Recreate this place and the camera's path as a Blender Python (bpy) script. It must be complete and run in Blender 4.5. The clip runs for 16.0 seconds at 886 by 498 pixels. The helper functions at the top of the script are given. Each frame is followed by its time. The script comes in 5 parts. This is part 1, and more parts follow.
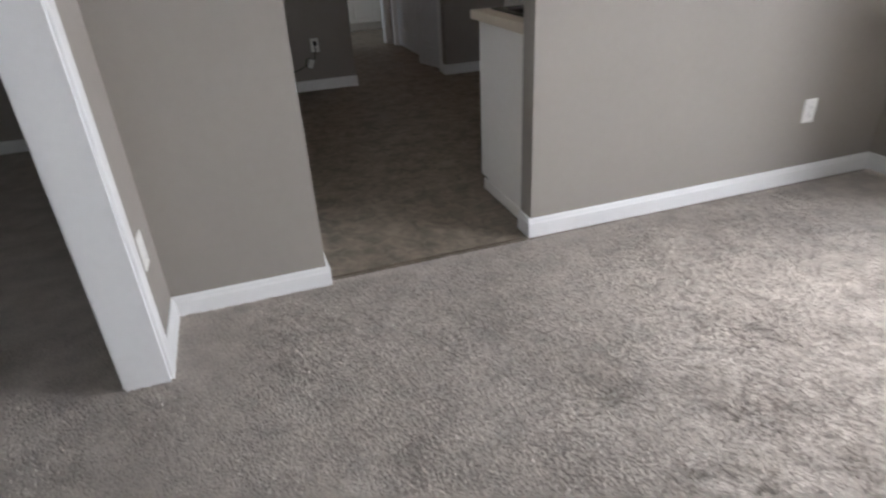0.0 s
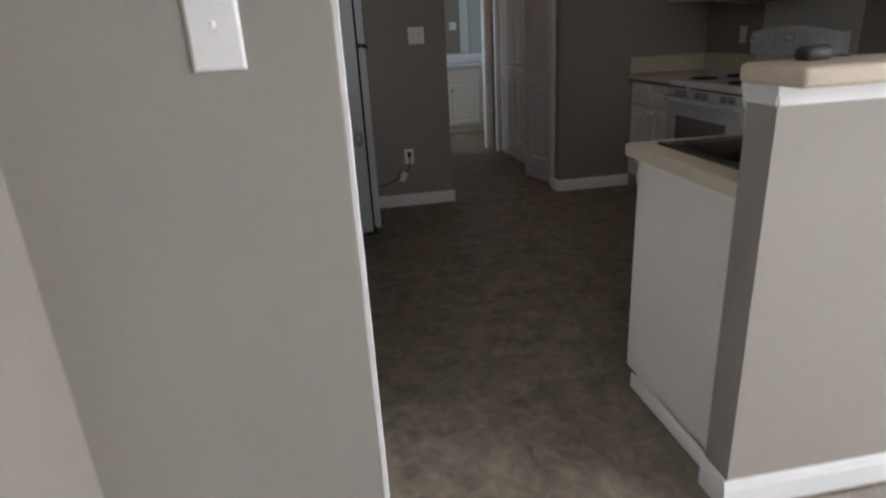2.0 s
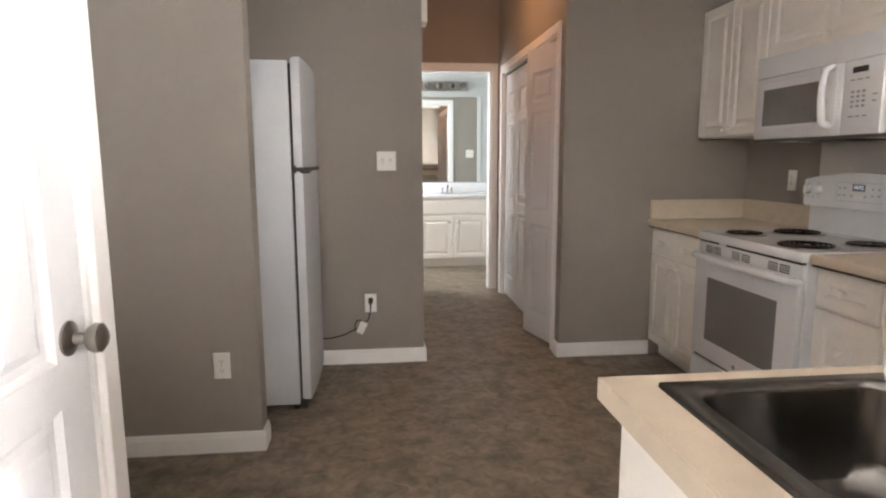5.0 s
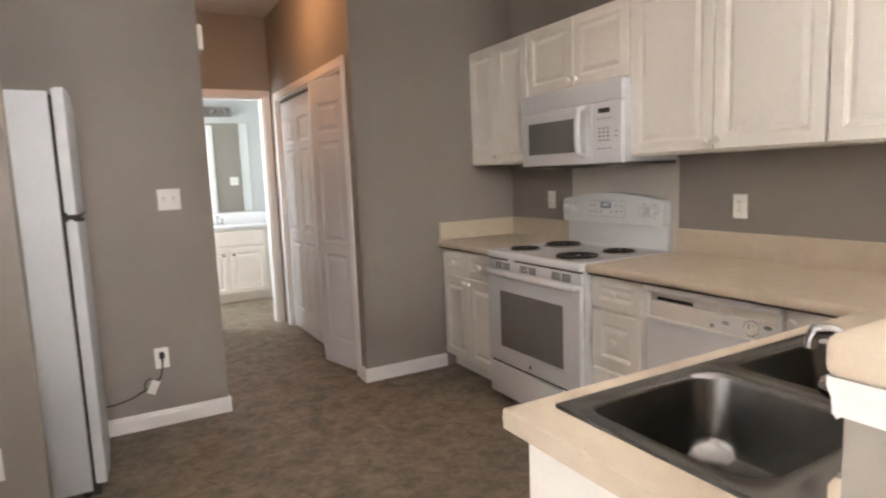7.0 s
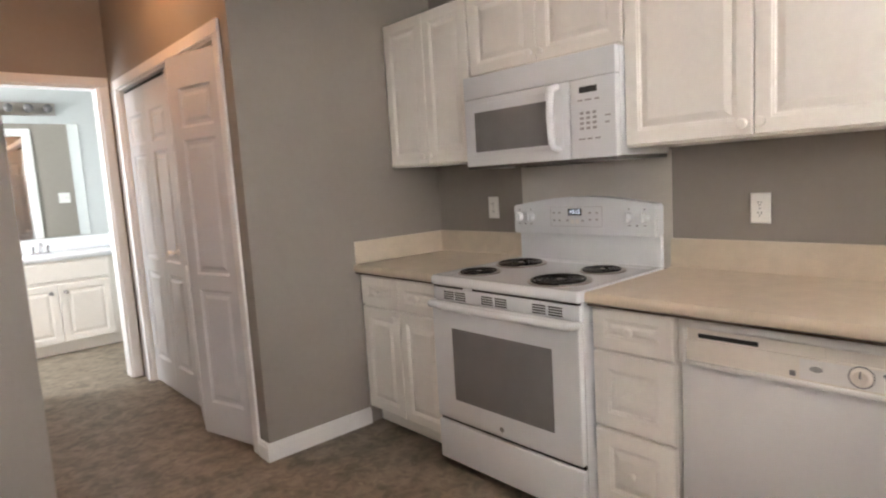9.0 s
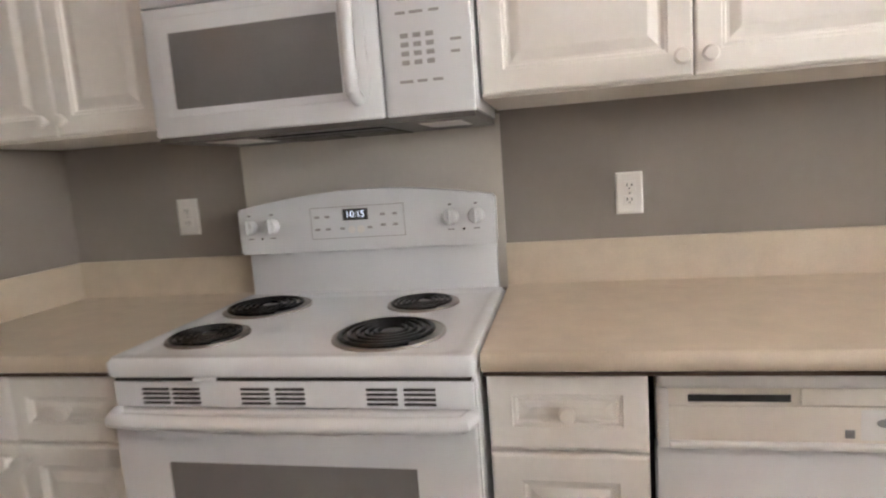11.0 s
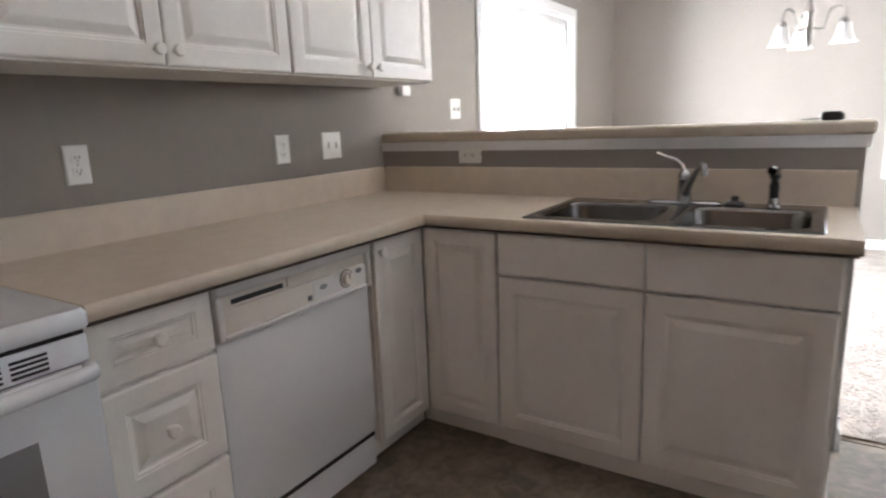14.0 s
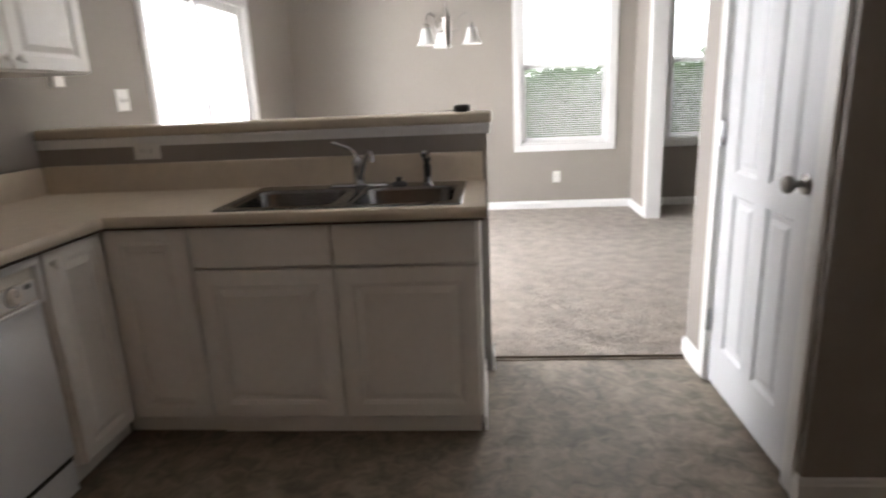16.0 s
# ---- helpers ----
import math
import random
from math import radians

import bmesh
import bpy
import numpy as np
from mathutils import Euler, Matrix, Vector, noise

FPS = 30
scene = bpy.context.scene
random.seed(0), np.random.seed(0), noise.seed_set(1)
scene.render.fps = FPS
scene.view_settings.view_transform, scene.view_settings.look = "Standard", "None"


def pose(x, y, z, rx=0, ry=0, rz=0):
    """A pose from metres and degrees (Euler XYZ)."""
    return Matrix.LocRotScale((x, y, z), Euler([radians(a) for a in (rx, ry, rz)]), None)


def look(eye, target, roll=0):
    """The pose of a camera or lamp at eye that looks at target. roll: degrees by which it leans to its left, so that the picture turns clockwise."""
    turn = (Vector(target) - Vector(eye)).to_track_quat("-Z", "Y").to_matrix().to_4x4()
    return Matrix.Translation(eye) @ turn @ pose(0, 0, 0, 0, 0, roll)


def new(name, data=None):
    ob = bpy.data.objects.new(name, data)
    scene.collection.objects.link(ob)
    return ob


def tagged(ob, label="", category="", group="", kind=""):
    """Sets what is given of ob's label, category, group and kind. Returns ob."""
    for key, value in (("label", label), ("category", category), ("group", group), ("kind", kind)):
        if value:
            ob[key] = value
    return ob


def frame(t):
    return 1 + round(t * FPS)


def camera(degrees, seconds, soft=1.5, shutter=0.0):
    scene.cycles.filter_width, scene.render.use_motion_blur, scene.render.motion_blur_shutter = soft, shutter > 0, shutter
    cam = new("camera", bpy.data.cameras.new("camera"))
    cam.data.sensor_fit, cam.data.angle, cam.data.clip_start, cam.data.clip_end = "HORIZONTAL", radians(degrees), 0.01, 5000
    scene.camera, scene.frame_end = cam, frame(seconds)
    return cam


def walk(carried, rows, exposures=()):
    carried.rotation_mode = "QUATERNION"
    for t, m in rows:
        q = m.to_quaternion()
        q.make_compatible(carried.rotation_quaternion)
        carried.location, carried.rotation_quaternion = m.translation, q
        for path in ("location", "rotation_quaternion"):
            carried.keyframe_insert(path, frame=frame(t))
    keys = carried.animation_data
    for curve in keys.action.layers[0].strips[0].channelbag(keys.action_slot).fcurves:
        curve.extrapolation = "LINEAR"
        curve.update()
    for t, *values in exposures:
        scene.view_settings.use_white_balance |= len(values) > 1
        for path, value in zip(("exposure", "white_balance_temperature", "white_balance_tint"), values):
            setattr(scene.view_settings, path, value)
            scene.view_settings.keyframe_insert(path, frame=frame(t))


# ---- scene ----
cam = camera(73.3, 16.0, soft=2.1, shutter=0.4)
PATH = [
    (0, -3.007, -2.813, 1.215, 61.61, 2.77, -18.79),
    (0.5, -3.047, -2.589, 1.206, 63.30, 4.18, -15.06),
    (1, -3.036, -2.378, 1.207, 65.52, 4.00, -14.00),
    (1.5, -2.929, -2.108, 1.217, 67.33, 1.64, -12.16),
    (2, -2.849, -1.839, 1.243, 70.01, 3.05, -9.99),
    (2.5, -2.706, -1.542, 1.288, 75.08, 0.83, -11.92),
    (3, -2.478, -1.261, 1.327, 76.14, -2.15, -5.96),
    (3.2, -2.422, -1.178, 1.341, 77.86, -2.33, -7.62),
    (5.3, -2.300, -0.929, 1.231, 83.26, 0.48, -5.98),
    (5.5, -2.387, -0.914, 1.251, 85.61, 2.72, -8.96),
    (6, -2.519, -0.916, 1.281, 91.42, 1.59, -18.42),
    (6.5, -2.507, -0.896, 1.306, 87.15, 1.71, -22.81),
    (7, -2.544, -0.896, 1.308, 82.88, 2.22, -29.33),
    (7.5, -2.552, -0.863, 1.316, 83.04, 0.95, -35.01),
    (8, -2.534, -0.660, 1.287, 84.15, 1.77, -38.93),
    (8.2, -2.496, -0.546, 1.296, 84.13, 1.91, -38.31),
    (10.3, -1.995, 0.765, 1.202, 82.11, 6.85, -66.24),
    (10.5, -1.905, 0.837, 1.183, 82.47, 6.80, -71.43),
    (11, -1.695, 1.013, 1.217, 82.13, 4.18, -78.83),
    (11.5, -1.542, 1.231, 1.217, 81.69, 4.17, -91.70),
    (12, -1.457, 1.334, 1.196, 79.54, 3.60, -96.72),
    (12.5, -1.463, 1.331, 1.177, 78.21, 3.09, -110.16),
    (13, -1.653, 1.386, 1.171, 76.18, 2.92, -124.43),
    (13.5, -1.811, 1.557, 1.186, 76.41, 2.02, -137.29),
    (14, -1.836, 1.736, 1.193, 77.89, 2.24, -147.60),
    (14.5, -1.817, 1.866, 1.201, 78.17, 1.52, -154.32),
    (15, -1.830, 1.884, 1.200, 76.63, 1.38, -158.80),
    (15.5, -1.859, 1.894, 1.211, 74.63, 1.93, -165.99),
    (16, -1.935, 1.885, 1.233, 75.14, 2.49, -176.21),
]
EXPOSURES = [(0, -0.85, 6100, 14), (1.5, -0.93, 6150, 14), (2.5, -0.45, 6500, 14), (3.2, 0.0, 6850, 15), (5.3, 1.45, 7000, 17), (6, 1.5, 7250, 17), (6.5, 1.6, 7000, 17), (7.5, 1.5, 6950, 17), (8.2, 1.6, 6850, 17), (10.3, 2.0, 6800, 15), (11, 1.87, 6620, 15),
             (12.5, 2.15, 6600, 13), (13.5, 1.9, 6250, 15), (14, 1.05, 6050, 14), (14.5, 0.75, 6100, 12), (15, 0.8, 6200, 13), (15.5, 0.45, 6280, 15), (16, 0.25, 6450, 14)]
walk(cam, [(row[0], pose(*row[1:])) for row in PATH], EXPOSURES)

# ---- light ----
world = bpy.data.worlds.new("sky")
scene.world = world
world.use_nodes = True
wn = world.node_tree
sky = wn.nodes.new("ShaderNodeTexSky")
sky.sky_type = "NISHITA"
sky.sun_disc = False
sky.sun_elevation, sky.sun_rotation = radians(43), radians(110)
wn.nodes["Background"].inputs["Strength"].default_value = 0.15
wn.links.new(sky.outputs[0], wn.nodes["Background"].inputs["Color"])

sun = new("sun", bpy.data.lights.new("sun", "SUN"))
sun.data.energy, sun.data.angle, sun.data.color = 2.6, radians(14), (1, 0.96, 0.9)
sun.matrix_world = look((8, -3, 8), (0, 0, 0))


def window_lamp(name, eye, target, w, h, watts, colour=(0.93, 0.97, 1.0)):
    lamp = new(name, bpy.data.lights.new(name, "AREA"))
    lamp.data.shape, lamp.data.size, lamp.data.size_y = "RECTANGLE", w, h
    lamp.data.energy, lamp.data.color = watts, colour
    lamp.matrix_world = look(eye, target)
    return lamp


window_lamp("patio_daylight", (0.6, -2.4, 1.2), (-1.0, -2.3, 1.2), 1.6, 1.8, 200, (0.97, 0.98, 0.985))
window_lamp("south_daylight", (-3.25, -5.1, 2.3), (-2.6, -3.5, 1.75), 0.9, 1.3, 62, (1.0, 0.985, 0.96))
window_lamp("west_daylight", (-4.18, -5.1, 2.35), (-3.9, -3.2, 1.5), 1.2, 1.1, 30)
# fill lamp added for the bathroom, in an opening out of view
window_lamp("bath_fill_daylight", (-3.25, 5.55, 1.55), (-1, 5.55, 1.55), 0.7, 1.1, 28, (0.92, 0.97, 1.0))

# ---- materials ----


def material(name, colour, rough=0.5, metal=0.0, vary=0.06, scale=6.0, fine=60.0, bump=0.0, bump_scale=200.0, dark=None, distort=0.0):
    """Two scales of colour variation and a fine relief."""
    m = bpy.data.materials.new(name)
    m.use_nodes = True
    nt = m.node_tree
    b = nt.nodes["Principled BSDF"]
    b.inputs["Roughness"].default_value, b.inputs["Metallic"].default_value = rough, metal
    co = nt.nodes.new("ShaderNodeTexCoord")
    n1, n2 = nt.nodes.new("ShaderNodeTexNoise"), nt.nodes.new("ShaderNodeTexNoise")
    n1.inputs["Scale"].default_value, n1.inputs["Detail"].default_value = scale, 4
    n1.inputs["Distortion"].default_value = distort
    n2.inputs["Scale"].default_value, n2.inputs["Detail"].default_value = fine, 3
    mix = nt.nodes.new("ShaderNodeMix")
    mix.data_type = "FLOAT"
    mix.inputs[0].default_value = 0.45
    ramp = nt.nodes.new("ShaderNodeValToRGB")
    lo = dark or tuple(c * (1 - vary) for c in colour)
    hi = tuple(min(1, c * (1 + vary)) for c in colour)
    ramp.color_ramp.elements[0].position, ramp.color_ramp.elements[1].position = 0.36, 0.64
    ramp.color_ramp.elements[0].color, ramp.color_ramp.elements[1].color = (*lo, 1), (*hi, 1)
    nt.links.new(co.outputs["Object"], n1.inputs["Vector"])
    nt.links.new(co.outputs["Object"], n2.inputs["Vector"])
    nt.links.new(n1.outputs["Fac"], mix.inputs[2])
    nt.links.new(n2.outputs["Fac"], mix.inputs[3])
    nt.links.new(mix.outputs[0], ramp.inputs["Fac"])
    nt.links.new(ramp.outputs["Color"], b.inputs["Base Color"])
    if bump:
        n3, bp = nt.nodes.new("ShaderNodeTexNoise"), nt.nodes.new("ShaderNodeBump")
        n3.inputs["Scale"].default_value, n3.inputs["Detail"].default_value = bump_scale, 3
        bp.inputs["Strength"].default_value, bp.inputs["Distance"].default_value = bump, 0.004
        nt.links.new(co.outputs["Object"], n3.inputs["Vector"])
        nt.links.new(n3.outputs["Fac"], bp.inputs["Height"])
        nt.links.new(bp.outputs["Normal"], b.inputs["Normal"])
    return m


def carpet_material():
    m = material("carpet_pile", (0.505, 0.46, 0.412), 0.95, vary=0.2, scale=9, fine=120, bump=0.8, bump_scale=110)
    m.node_tree.nodes["Principled BSDF"].inputs["Specular IOR Level"].default_value = 0.1
    return m


def glass_material():
    m = bpy.data.materials.new("clear_glass")
    m.use_nodes = True
    b = m.node_tree.nodes["Principled BSDF"]
    b.inputs["Transmission Weight"].default_value, b.inputs["Roughness"].default_value = 1, 0
    b.inputs["IOR"].default_value = 1.1
    return m


def glow(name, colour, strength):
    m = bpy.data.materials.new(name)
    m.use_nodes = True
    b = m.node_tree.nodes["Principled BSDF"]
    b.inputs["Base Color"].default_value = (*colour, 1)
    b.inputs["Emission Color"].default_value, b.inputs["Emission Strength"].default_value = (*colour, 1), strength
    return m


WALL = material("greige_wall_paint", (0.295, 0.268, 0.238), 0.75, vary=0.025, scale=2.5, fine=30, bump=0.12, bump_scale=160)
BATHWALL = material("pale_bath_paint", (0.46, 0.50, 0.50), 0.7, vary=0.025, scale=2.5, fine=30, bump=0.12, bump_scale=160)
CEIL = material("ceiling_white", (0.82, 0.80, 0.77), 0.9, vary=0.03, scale=3, fine=50, bump=0.3, bump_scale=90)
TRIM = material("white_trim_paint", (0.80, 0.80, 0.79), 0.38, vary=0.02, scale=4, fine=40, bump=0.04, bump_scale=60)
DOORPAINT = material("white_door_paint", (0.67, 0.682, 0.695), 0.35, vary=0.02, scale=4, fine=40, bump=0.05, bump_scale=120)
CABINET = material("cream_white_cabinet", (0.87, 0.845, 0.79), 0.35, vary=0.025, scale=3, fine=45, bump=0.03, bump_scale=80)
COUNTER = material("beige_laminate", (0.60, 0.515, 0.405), 0.36, vary=0.06, scale=18, fine=320)
VINYL = material("brown_mottled_vinyl", (0.235, 0.199, 0.154), 0.52, vary=0.22, scale=17, fine=7, bump=0.05, bump_scale=40, dark=(0.128, 0.109, 0.085), distort=1.0)
VINYL.node_tree.nodes["Principled BSDF"].inputs["Specular IOR Level"].default_value = 0.27
CARPET = carpet_material()
ENAMEL = material("white_enamel", (0.76, 0.79, 0.81), 0.22, vary=0.01, scale=3, fine=40)
DISHWASHER = material("warm_white_enamel", (0.765, 0.768, 0.762), 0.3, vary=0.012, scale=3, fine=40)
PLASTIC = material("white_plastic", (0.80, 0.79, 0.76), 0.42, vary=0.015, scale=8, fine=60)
ALMOND = material("cream_plastic", (0.82, 0.775, 0.695), 0.42, vary=0.02, scale=8, fine=60)
PLATE = material("white_wall_plate", (0.84, 0.83, 0.80), 0.4, vary=0.01, scale=20, fine=90)
GREYGLASS = material("grey_oven_glass", (0.21, 0.21, 0.208), 0.2, vary=0.05, scale=10, fine=300)
BLACK = material("black_plastic", (0.02, 0.02, 0.02), 0.4, vary=0.2, scale=20, fine=90)
COIL = material("black_coil_metal", (0.008, 0.008, 0.009), 0.26, 0.0, vary=0.3, scale=30, fine=120)
PAN = material("dark_drip_pan", (0.008, 0.008, 0.008), 0.14, 0.0, vary=0.2, scale=20, fine=120)
CHROME = material("chrome", (0.46, 0.46, 0.47), 0.14, 1.0, vary=0.03, scale=20, fine=90)
STEEL = material("brushed_stainless_steel", (0.19, 0.187, 0.182), 0.22, 1.0, vary=0.08, scale=14, fine=260)
NICKEL = material("brushed_nickel", (0.30, 0.28, 0.26), 0.30, 1.0, vary=0.06, scale=20, fine=120)
CHIPBOARD = material("dark_chipboard", (0.10, 0.068, 0.048), 0.8, vary=0.2, scale=30, fine=200)
UNDERMETAL = material("dull_grey_metal", (0.16, 0.155, 0.15), 0.45, 0.6, vary=0.1, scale=12, fine=120)
# near-black: puts the shade inside gaps into colour; also used on small dark parts
GAP = material("dark_gap", (0.03, 0.028, 0.025), 0.8, vary=0.1, scale=20, fine=90)
FRIDGE = material("textured_white_steel", (0.58, 0.61, 0.635), 0.24, vary=0.015, scale=5, fine=60, bump=0.1, bump_scale=260)
PRINT = material("grey_print", (0.22, 0.22, 0.22), 0.6, vary=0.1, scale=20, fine=90)
KEYPAD = material("pale_grey_keys", (0.36, 0.36, 0.36), 0.6, vary=0.1, scale=20, fine=90)
FROST = material("frosted_shade_glass", (0.86, 0.86, 0.84), 0.4, vary=0.02, scale=20, fine=80)
BULB = material("dim_bulb_glass", (0.10, 0.10, 0.10), 0.12, vary=0.05)
MIRROR = material("mirror_silver", (0.86, 0.88, 0.87), 0.015, 1.0, vary=0.005)
GLASS = glass_material()
LAMPGLOW = glow("lit_lamp_glass", (1.0, 0.49, 0.21), 12.5)
DIGITS = glow("lit_digits", (0.75, 0.85, 1.0), 0.4)
GRASS = material("grass", (0.07, 0.12, 0.04), 0.9, vary=0.4, scale=0.8, fine=12)
LEAF = material("leaves", (0.12, 0.20, 0.09), 0.7, vary=0.35, scale=1.5, fine=9)
BARK = material("bark", (0.13, 0.10, 0.075), 0.9, vary=0.3, scale=3, fine=20)
BLIND = material("white_blind_slat", (0.80, 0.80, 0.78), 0.5, vary=0.01)


def let_light_through(m, colour, share):
    """Thin sheets pass part of the light to the other side."""
    nt = m.node_tree
    back, mix = nt.nodes.new("ShaderNodeBsdfTranslucent"), nt.nodes.new("ShaderNodeMixShader")
    back.inputs["Color"].default_value = (*colour, 1)
    mix.inputs[0].default_value = share
    nt.links.new(nt.nodes["Principled BSDF"].outputs[0], mix.inputs[1])
    nt.links.new(back.outputs[0], mix.inputs[2])
    nt.links.new(mix.outputs[0], nt.nodes["Material Output"].inputs["Surface"])


let_light_through(LEAF, (0.30, 0.46, 0.22), 0.5)
let_light_through(BLIND, (0.8, 0.8, 0.78), 0.45)

# ---- builders ----


def mesh_of(name, bm, mat, smooth=False):
    bmesh.ops.recalc_face_normals(bm, faces=bm.faces[:])
    me = bpy.data.meshes.new(name)
    bm.to_mesh(me)
    bm.free()
    me.materials.append(mat)
    if smooth:
        for p in me.polygons:
            p.use_smooth = True
        me.set_sharp_from_angle(angle=radians(38))
    return me


def part(name, bm, mat, parent, label="", smooth=True):
    ob = new(name, mesh_of(name, bm, mat, smooth))
    ob.parent = parent
    if parent.type == "EMPTY":
        ob.matrix_parent_inverse = Matrix.Translation(parent.location).inverted()
    if label:
        tagged(ob, label)
    return ob


def thing(name, place, label, category, group=""):
    ob = new(name)
    ob.location = place
    ob.empty_display_size = 0.05
    return tagged(ob, label, category, group)


def structure(name, bm, mat, label="", category="", smooth=False):
    return tagged(new(name, mesh_of(name, bm, mat, smooth)), label, category, "", "structure")


def box(bm, x0, x1, y0, y1, z0, z1, bevel=0.0, seg=2):
    x0, x1 = min(x0, x1), max(x0, x1)
    y0, y1 = min(y0, y1), max(y0, y1)
    z0, z1 = min(z0, z1), max(z0, z1)
    m = Matrix.LocRotScale(((x0 + x1) / 2, (y0 + y1) / 2, (z0 + z1) / 2), None, (x1 - x0, y1 - y0, z1 - z0))
    vs = bmesh.ops.create_cube(bm, size=1, matrix=m)["verts"]
    if bevel:
        es = list({e for v in vs for e in v.link_edges})
        bmesh.ops.bevel(bm, geom=es, offset=bevel, segments=seg, affect="EDGES", profile=0.5)
    return bm


def boxed(*a, **k):
    return box(bmesh.new(), *a, **k)


def rings(bm, m, u0, u1, v0, v1, loops):
    """Rectangular loops, each inset and at a height, joined to a moulded face; local u, v, n go through m."""
    made = []
    for inset, n in loops:
        made.append([bm.verts.new(m @ Vector(c)) for c in (
            (u0 + inset, v0 + inset, n), (u1 - inset, v0 + inset, n), (u1 - inset, v1 - inset, n), (u0 + inset, v1 - inset, n))])
    for a, b in zip(made, made[1:]):
        for i in range(4):
            bm.faces.new((a[i], a[(i + 1) % 4], b[(i + 1) % 4], b[i]))
    bm.faces.new(made[-1])
    bm.faces.new(made[0][::-1])
    return bm


def axes(origin, u, v):
    """A matrix that takes local (u, v, n) to the world, n = u x v."""
    u, v = Vector(u), Vector(v)
    n = u.cross(v)
    m = Matrix((u, v, n)).transposed().to_4x4()
    m.translation = origin
    return m


def lathe(bm, m, profile, seg=24, close=True):
    """Profile of (radius, height) turned round the local n axis of m."""
    loops = []
    for r, h in profile:
        if r < 1e-5:
            loops.append([bm.verts.new(m @ Vector((0, 0, h)))])
        else:
            loops.append([bm.verts.new(m @ Vector((r * math.cos(2 * math.pi * i / seg), r * math.sin(2 * math.pi * i / seg), h))) for i in range(seg)])
    for a, b in zip(loops, loops[1:]):
        for i in range(seg):
            j = (i + 1) % seg
            if len(a) == 1:
                bm.faces.new((a[0], b[j], b[i]))
            elif len(b) == 1:
                bm.faces.new((a[i], a[j], b[0]))
            else:
                bm.faces.new((a[i], a[j], b[j], b[i]))
    if close:
        for l in (loops[0], loops[-1]):
            if len(l) > 1:
                bm.faces.new(l)
    return bm


def tube(bm, points, radius, seg=10):
    """A round tube along points; radius may be a list."""
    pts = [Vector(p) for p in points]
    rad = radius if isinstance(radius, (list, tuple)) else [radius] * len(pts)
    up = Vector((0.13, 0.27, 1)).normalized()
    loops = []
    for i, p in enumerate(pts):
        d = (pts[min(i + 1, len(pts) - 1)] - pts[max(i - 1, 0)]).normalized()
        a = d.cross(up)
        a = a.normalized() if a.length > 0.05 else d.orthogonal().normalized()
        b = d.cross(a)
        loops.append([bm.verts.new(p + rad[i] * (math.cos(2 * math.pi * k / seg) * a + math.sin(2 * math.pi * k / seg) * b)) for k in range(seg)])
    for a, b in zip(loops, loops[1:]):
        for i in range(seg):
            bm.faces.new((a[i], a[(i + 1) % seg], b[(i + 1) % seg], b[i]))
    bm.faces.new(loops[0])
    bm.faces.new(loops[-1])
    return bm


def prism(bm, m, outline, n0, n1):
    """An outline of (u, v) drawn out from n0 to n1."""
    a = [bm.verts.new(m @ Vector((u, v, n0))) for u, v in outline]
    b = [bm.verts.new(m @ Vector((u, v, n1))) for u, v in outline]
    for i in range(len(a)):
        bm.faces.new((a[i], a[(i + 1) % len(a)], b[(i + 1) % len(a)], b[i]))
    bm.faces.new(a)
    bm.faces.new(b)
    return bm


CEILING_Z = 2.75
T = 0.12

# ---- floors and ceiling ----
ground = structure("ground", boxed(-40, 40, -60, 30, -0.5, -0.16), GRASS, "mown green grass outside", "ground")
structure("floor_carpet", boxed(-7.1, 0.13, -4.43, -0.735, -0.15, 0.0), CARPET, "greige cut-pile carpet", "carpet")
structure("floor_carpet_west", boxed(-7.1, -3.47, -0.731, 1.97, -0.15, 0.0), CARPET, "greige cut-pile carpet", "carpet")
structure("floor_vinyl", boxed(-3.465, 0.13, -0.731, 6.55, -0.15, -0.006), VINYL, "mottled brown sheet vinyl floor", "floor")
structure("threshold_strip", box(bmesh.new(), -2.83, -1.945, -0.7345, -0.7275, -0.012, 0.002, 0.001), BARK, "dark seam between carpet and vinyl", "trim")
structure("threshold_edge", box(bmesh.new(), -2.83, -1.945, -0.705, -0.699, -0.012, -0.003), BARK, "thin dark edge of the vinyl", "trim")
structure("ceiling", boxed(-7.1, 0.13, -4.43, 6.55, CEILING_Z, CEILING_Z + 0.15), CEIL, "white textured ceiling", "ceiling")


def wall(name, x0, x1, y0, y1, z0=-0.1, z1=CEILING_Z + 0.02, mat=None, holes=(), axis="x"):
    """A wall block with openings (a0, a1, z0, z1) along axis."""
    bm = bmesh.new()
    lo, hi = (x0, x1) if axis == "x" else (y0, y1)
    cuts = sorted(holes)
    at = lo

    def piece(a, b, c, d):
        if b - a > 1e-4 and d - c > 1e-4:
            box(bm, *((a, b, y0, y1) if axis == "x" else (x0, x1, a, b)), c, d)

    for a0, a1, h0, h1 in cuts:
        piece(at, a0, z0, z1)
        piece(a0, a1, z0, h0)
        piece(a0, a1, h1, z1)
        at = a1
    piece(at, hi, z0, z1)
    return structure(name, bm, mat or WALL, "smooth greige painted wall", "wall")


